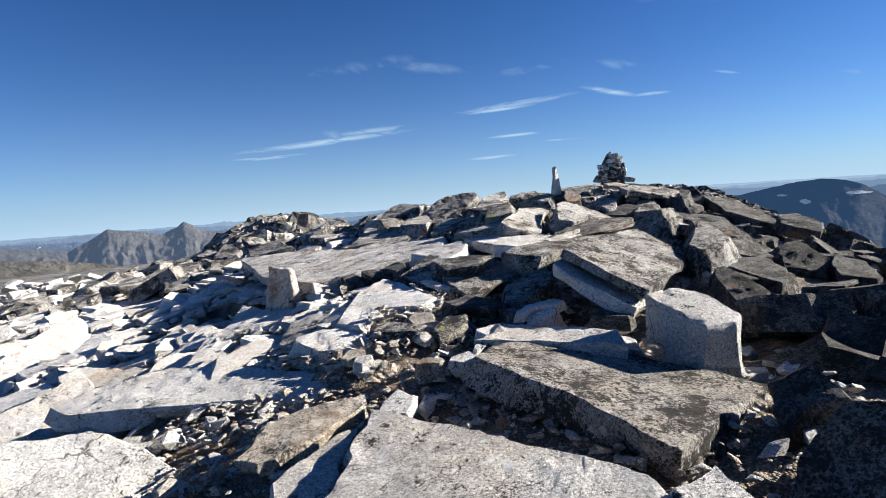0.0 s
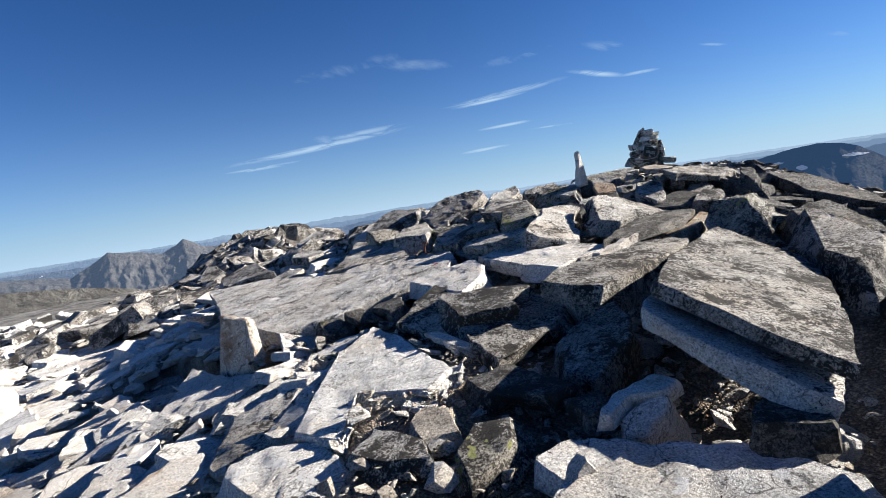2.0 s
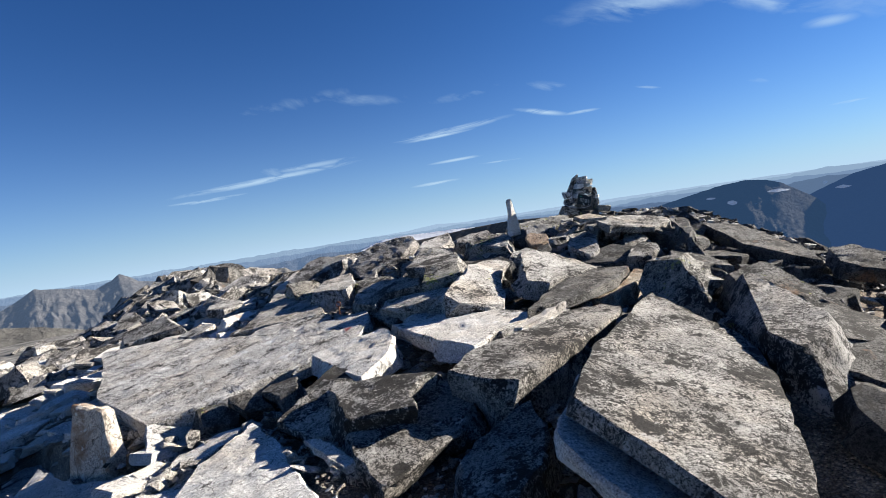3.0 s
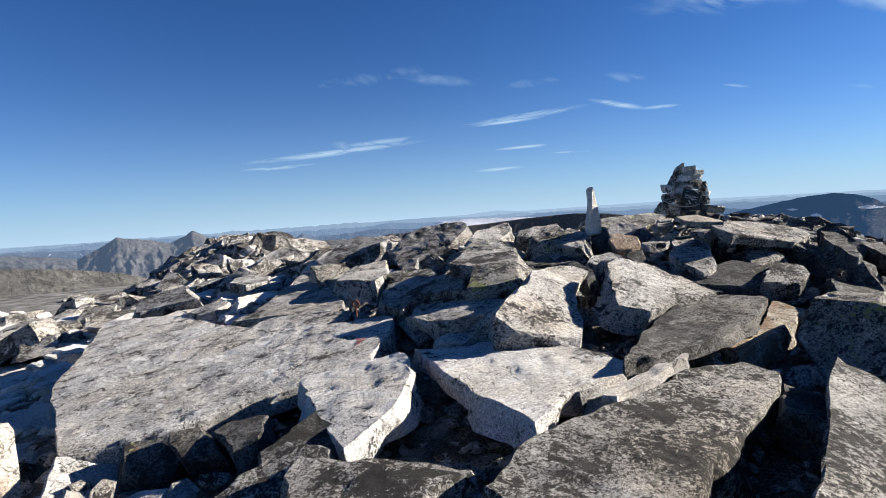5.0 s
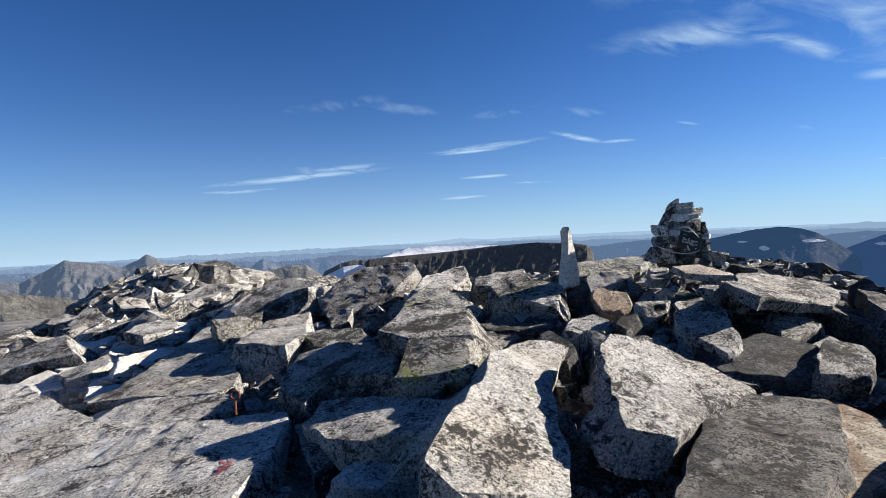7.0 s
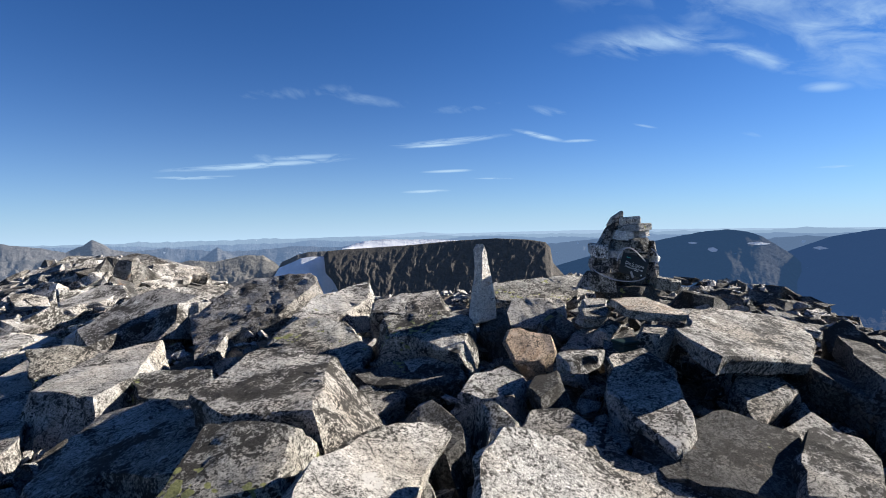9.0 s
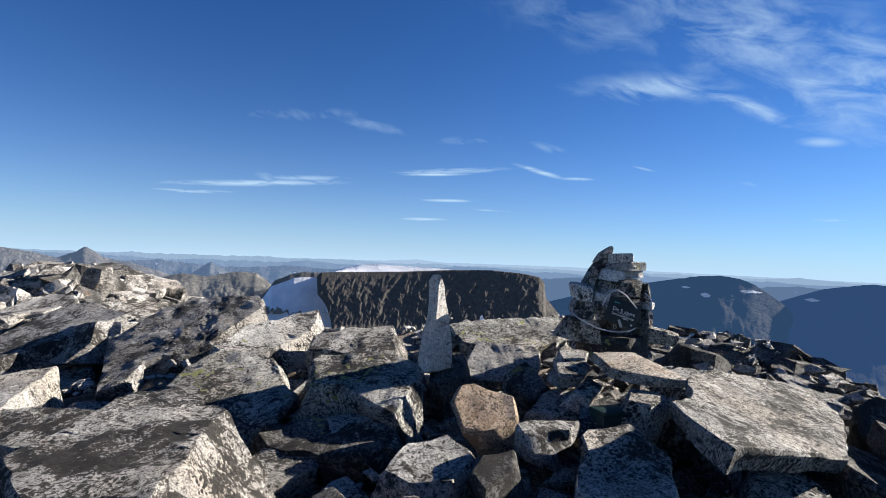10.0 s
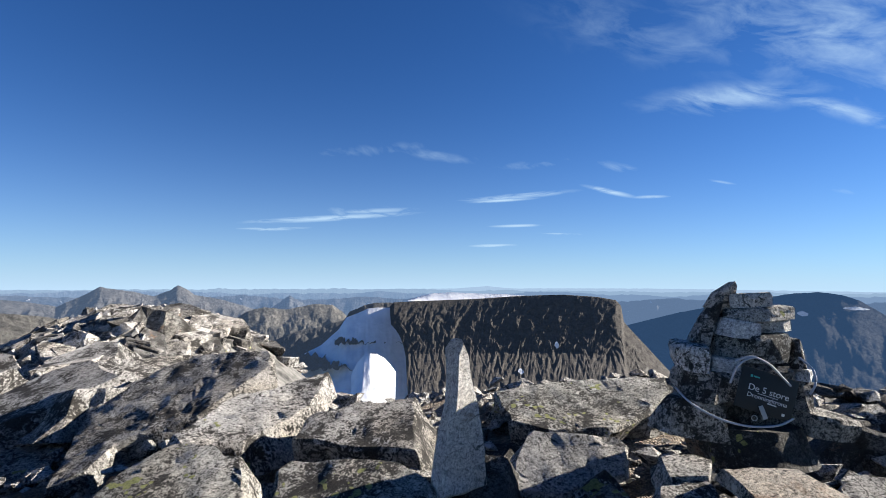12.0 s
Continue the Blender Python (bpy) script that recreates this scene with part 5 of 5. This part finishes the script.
def along(points, x):
    for (a, b), (c, d) in zip(points, points[1:]):
        if x <= c:
            f = (x - a) / (c - a)
            return b + (d - b) * max(0.0, f)
    return points[-1][1]


def mountain(name, d, crest, foot, mat, label, run=0.4, step=0.22, rows=26, rough=1.0, gully=1.2, cliff=None, top=0.0, edge=(), upright=0.8):
    """A far mountain: its crest as bearings and elevations, falling to the foot's elevation towards the eye over run of its distance, cut by crags and gullies."""
    bm = bmesh.new()
    n = int((crest[-1][0] - crest[0][0]) / step)
    grid = []
    for i in range(n + 1):
        az = crest[0][0] + (crest[-1][0] - crest[0][0]) * i / n
        el = along(crest, az)
        col = []
        if top:
            col.append(far(az, el - 0.4, d * (1 + top)))
        for j in range(rows + 1):
            v = j / rows
            ledge = 0.6 + 0.22 * noise.fractal(Vector((az * 0.35, 3.0, 0.0)), 0.8, 2.0, 4)
            drop = v if cliff is None else (v / ledge * cliff if v < ledge else cliff + (1 - cliff) * (v - ledge) / (1 - ledge))
            back = v ** 1.1 if cliff is None else (0.3 * v / ledge if v < ledge else 0.3 + 0.7 * (v - ledge) / (1 - ledge))
            a = az
            if edge:
                e0 = along(edge, v)
                a = e0 + (az - crest[0][0]) * (crest[-1][0] - e0) / (crest[-1][0] - crest[0][0])
            p = far(a, el + (foot - el) * drop, d * (1 - run * back))
            tall = (el - foot) * v
            q = Vector(((az + 0.45 * tall) / gully, tall * upright / gully, d * 0.001))
            q += 0.35 * noise.noise_vector(q * 0.7)
            ridged = 0.5 + 0.75 * (noise.ridged_multi_fractal(q * 0.42, 1.0, 2.1, 3, 1.0, 2.0) * 0.5 - 0.5) + 0.55 * noise.fractal(q * 1.7, 0.75, 2.2, 6)
            k = min(1.0, v * 4.0)
            p += (EYE_AT - p).normalized() * (ridged - 0.5) * 0.05 * d * run * rough * k
            p.z += d * 0.003 * rough * noise.fractal(Vector((az * 1.7, tall * 1.5, 7)), 0.8, 2.0, 5) * (0.2 + k)
            col.append(p)
        grid.append([bm.verts.new(p) for p in col])
    for p, q in zip(grid, grid[1:]):
        for i in range(len(p) - 1):
            bm.faces.new((p[i], p[i + 1], q[i + 1], q[i]))
    bmesh.ops.recalc_face_normals(bm, faces=bm.faces)
    return tagged(new(name, mesh_of(name, bm, mat, 50)), label, "mountain", kind="structure")


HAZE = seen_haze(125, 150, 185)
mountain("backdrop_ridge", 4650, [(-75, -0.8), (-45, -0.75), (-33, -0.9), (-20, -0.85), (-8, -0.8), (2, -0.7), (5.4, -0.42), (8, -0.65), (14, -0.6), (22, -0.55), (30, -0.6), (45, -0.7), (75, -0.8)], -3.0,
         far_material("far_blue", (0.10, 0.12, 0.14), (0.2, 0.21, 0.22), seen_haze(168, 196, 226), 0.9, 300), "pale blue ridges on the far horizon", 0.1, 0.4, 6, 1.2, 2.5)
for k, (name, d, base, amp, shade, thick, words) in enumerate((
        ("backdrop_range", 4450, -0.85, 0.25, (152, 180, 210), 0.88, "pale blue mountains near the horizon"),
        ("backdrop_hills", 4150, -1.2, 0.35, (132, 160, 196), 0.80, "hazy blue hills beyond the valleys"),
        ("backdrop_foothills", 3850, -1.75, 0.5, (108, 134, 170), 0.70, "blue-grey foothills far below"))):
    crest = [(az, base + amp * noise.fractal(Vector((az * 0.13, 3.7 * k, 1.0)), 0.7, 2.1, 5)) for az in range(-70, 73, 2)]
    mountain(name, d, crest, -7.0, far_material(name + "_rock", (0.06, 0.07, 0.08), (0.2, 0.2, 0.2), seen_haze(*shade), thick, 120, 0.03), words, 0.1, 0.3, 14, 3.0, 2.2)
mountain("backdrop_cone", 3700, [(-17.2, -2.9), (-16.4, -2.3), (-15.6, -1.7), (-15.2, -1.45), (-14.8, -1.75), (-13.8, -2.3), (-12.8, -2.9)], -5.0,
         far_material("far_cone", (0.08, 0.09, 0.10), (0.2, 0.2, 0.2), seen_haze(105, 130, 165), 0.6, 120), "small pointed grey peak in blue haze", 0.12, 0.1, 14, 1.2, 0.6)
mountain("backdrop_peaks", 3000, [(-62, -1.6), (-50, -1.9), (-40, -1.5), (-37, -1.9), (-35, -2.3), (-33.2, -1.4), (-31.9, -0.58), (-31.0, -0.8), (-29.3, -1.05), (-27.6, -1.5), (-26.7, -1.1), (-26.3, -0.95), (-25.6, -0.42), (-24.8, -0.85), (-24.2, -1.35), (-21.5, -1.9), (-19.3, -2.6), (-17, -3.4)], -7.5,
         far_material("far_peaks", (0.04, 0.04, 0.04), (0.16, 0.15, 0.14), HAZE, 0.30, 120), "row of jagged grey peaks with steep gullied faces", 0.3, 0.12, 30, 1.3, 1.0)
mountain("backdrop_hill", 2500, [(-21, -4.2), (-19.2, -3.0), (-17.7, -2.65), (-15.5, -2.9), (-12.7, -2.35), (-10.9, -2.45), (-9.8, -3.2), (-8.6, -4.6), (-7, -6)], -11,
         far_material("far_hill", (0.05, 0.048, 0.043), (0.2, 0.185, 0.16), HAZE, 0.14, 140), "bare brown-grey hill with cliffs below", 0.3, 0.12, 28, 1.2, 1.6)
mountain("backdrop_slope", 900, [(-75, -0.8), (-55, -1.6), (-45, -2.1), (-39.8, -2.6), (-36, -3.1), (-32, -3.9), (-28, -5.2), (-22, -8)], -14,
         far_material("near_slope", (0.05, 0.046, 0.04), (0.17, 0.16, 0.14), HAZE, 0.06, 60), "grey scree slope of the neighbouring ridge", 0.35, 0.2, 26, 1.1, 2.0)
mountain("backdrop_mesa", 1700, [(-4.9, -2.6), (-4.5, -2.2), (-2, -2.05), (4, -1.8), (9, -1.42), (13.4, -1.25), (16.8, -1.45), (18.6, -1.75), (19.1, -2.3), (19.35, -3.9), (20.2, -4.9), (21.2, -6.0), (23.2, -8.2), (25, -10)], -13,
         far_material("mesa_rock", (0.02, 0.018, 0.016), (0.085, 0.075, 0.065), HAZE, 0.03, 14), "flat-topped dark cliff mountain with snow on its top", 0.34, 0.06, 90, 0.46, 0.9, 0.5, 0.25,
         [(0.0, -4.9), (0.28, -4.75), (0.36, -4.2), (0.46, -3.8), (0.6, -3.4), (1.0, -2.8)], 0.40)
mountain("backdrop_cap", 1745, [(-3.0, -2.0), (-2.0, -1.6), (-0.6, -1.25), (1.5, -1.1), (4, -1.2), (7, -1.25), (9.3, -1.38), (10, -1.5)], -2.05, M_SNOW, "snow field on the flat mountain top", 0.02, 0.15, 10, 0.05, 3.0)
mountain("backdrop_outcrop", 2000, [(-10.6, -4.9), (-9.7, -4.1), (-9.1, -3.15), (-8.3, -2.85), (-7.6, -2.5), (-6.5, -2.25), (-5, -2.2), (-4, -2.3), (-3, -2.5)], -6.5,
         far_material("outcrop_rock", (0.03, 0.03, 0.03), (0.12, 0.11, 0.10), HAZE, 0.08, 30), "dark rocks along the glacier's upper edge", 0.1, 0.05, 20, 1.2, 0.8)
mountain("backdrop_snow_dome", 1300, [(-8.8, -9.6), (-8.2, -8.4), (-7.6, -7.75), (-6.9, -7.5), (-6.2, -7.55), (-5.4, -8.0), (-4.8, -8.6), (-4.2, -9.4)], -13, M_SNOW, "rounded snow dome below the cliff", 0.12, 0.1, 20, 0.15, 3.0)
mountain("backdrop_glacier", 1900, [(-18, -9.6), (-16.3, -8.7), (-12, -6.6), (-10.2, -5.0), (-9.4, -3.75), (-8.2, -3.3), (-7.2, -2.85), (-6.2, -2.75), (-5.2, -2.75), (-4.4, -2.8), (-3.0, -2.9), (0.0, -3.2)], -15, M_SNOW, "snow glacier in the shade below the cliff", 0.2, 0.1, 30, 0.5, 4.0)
# ridge in shadow: its shade is put into the dark rock colour
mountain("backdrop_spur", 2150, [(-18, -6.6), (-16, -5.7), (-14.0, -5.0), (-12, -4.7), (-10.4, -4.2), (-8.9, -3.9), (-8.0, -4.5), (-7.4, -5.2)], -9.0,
         far_material("spur_rock_shade", (0.03, 0.03, 0.03), (0.09, 0.085, 0.08), HAZE, 0.1, 60), "rock spur beside the glacier with shade in its colour", 0.2, 0.1, 24, 1.6, 1.0)
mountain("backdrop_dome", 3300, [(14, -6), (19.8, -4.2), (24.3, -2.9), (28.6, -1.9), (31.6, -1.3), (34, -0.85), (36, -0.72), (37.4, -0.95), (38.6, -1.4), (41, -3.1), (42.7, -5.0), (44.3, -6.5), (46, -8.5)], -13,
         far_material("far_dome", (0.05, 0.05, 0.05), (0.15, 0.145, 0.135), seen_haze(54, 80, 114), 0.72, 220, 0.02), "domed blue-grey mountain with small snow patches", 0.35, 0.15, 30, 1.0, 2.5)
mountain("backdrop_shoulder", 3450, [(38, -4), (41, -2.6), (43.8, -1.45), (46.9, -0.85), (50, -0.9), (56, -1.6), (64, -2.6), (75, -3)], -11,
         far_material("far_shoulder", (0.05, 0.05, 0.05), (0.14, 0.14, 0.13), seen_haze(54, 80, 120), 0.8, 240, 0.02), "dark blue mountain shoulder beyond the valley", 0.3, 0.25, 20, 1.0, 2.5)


# small snow patches lying on the far mountains
from mathutils.bvhtree import BVHTree


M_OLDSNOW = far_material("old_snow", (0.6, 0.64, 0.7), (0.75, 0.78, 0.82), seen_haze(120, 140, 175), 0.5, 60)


def snow_patch(on, az, el, wide, high, seed):
    tree = BVHTree.FromObject(on, bpy.context.evaluated_depsgraph_get())
    rng = random.Random(seed)
    bm = bmesh.new()
    rows = []
    for j in range(5):
        row = []
        for i in range(9):
            u, v = (i / 8 - 0.5) * 2, (j / 4 - 0.5) * 2
            s = math.sqrt(max(0.0, 1 - v * v)) * 0.8 + 0.2
            a, e = az + (u * s * wide + rng.uniform(-0.1, 0.1) * wide + 0.25 * v * wide), el + (v * high + rng.uniform(-0.15, 0.15) * high - 0.3 * u * high)
            way = (far(a, e, 100) - EYE_AT).normalized()
            hit = tree.ray_cast(EYE_AT, way)[0]
            row.append(bm.verts.new(hit - way * 6 + Vector((0, 0, 1.5))) if hit else None)
        rows.append(row)
    for p, q in zip(rows, rows[1:]):
        for i in range(8):
            if p[i] and p[i + 1] and q[i] and q[i + 1]:
                bm.faces.new((p[i], p[i + 1], q[i + 1], q[i]))
    return tagged(new("backdrop_snow", mesh_of("backdrop_snow", bm, M_OLDSNOW, 60)), "small old snow patch on a far mountain", "snow", kind="structure")


bpy.context.view_layer.update()
DOME, SHOULDER, MESA = (bpy.data.objects[n] for n in ("backdrop_dome", "backdrop_shoulder", "backdrop_mesa"))
for k, (on, az, el, wide, high) in enumerate((
        (DOME, 34.55, -2.68, 0.45, 0.18), (DOME, 38.3, -2.1, 0.9, 0.12), (DOME, 32.8, -2.02, 0.4, 0.08), 
        (SHOULDER, 43.0, -2.5, 0.55, 0.12), (MESA, 12.7, -6.5, 0.22, 0.3), (MESA, 9.0, -9.3, 0.3, 0.25))):
    snow_patch(on, az, el, wide, high, k)
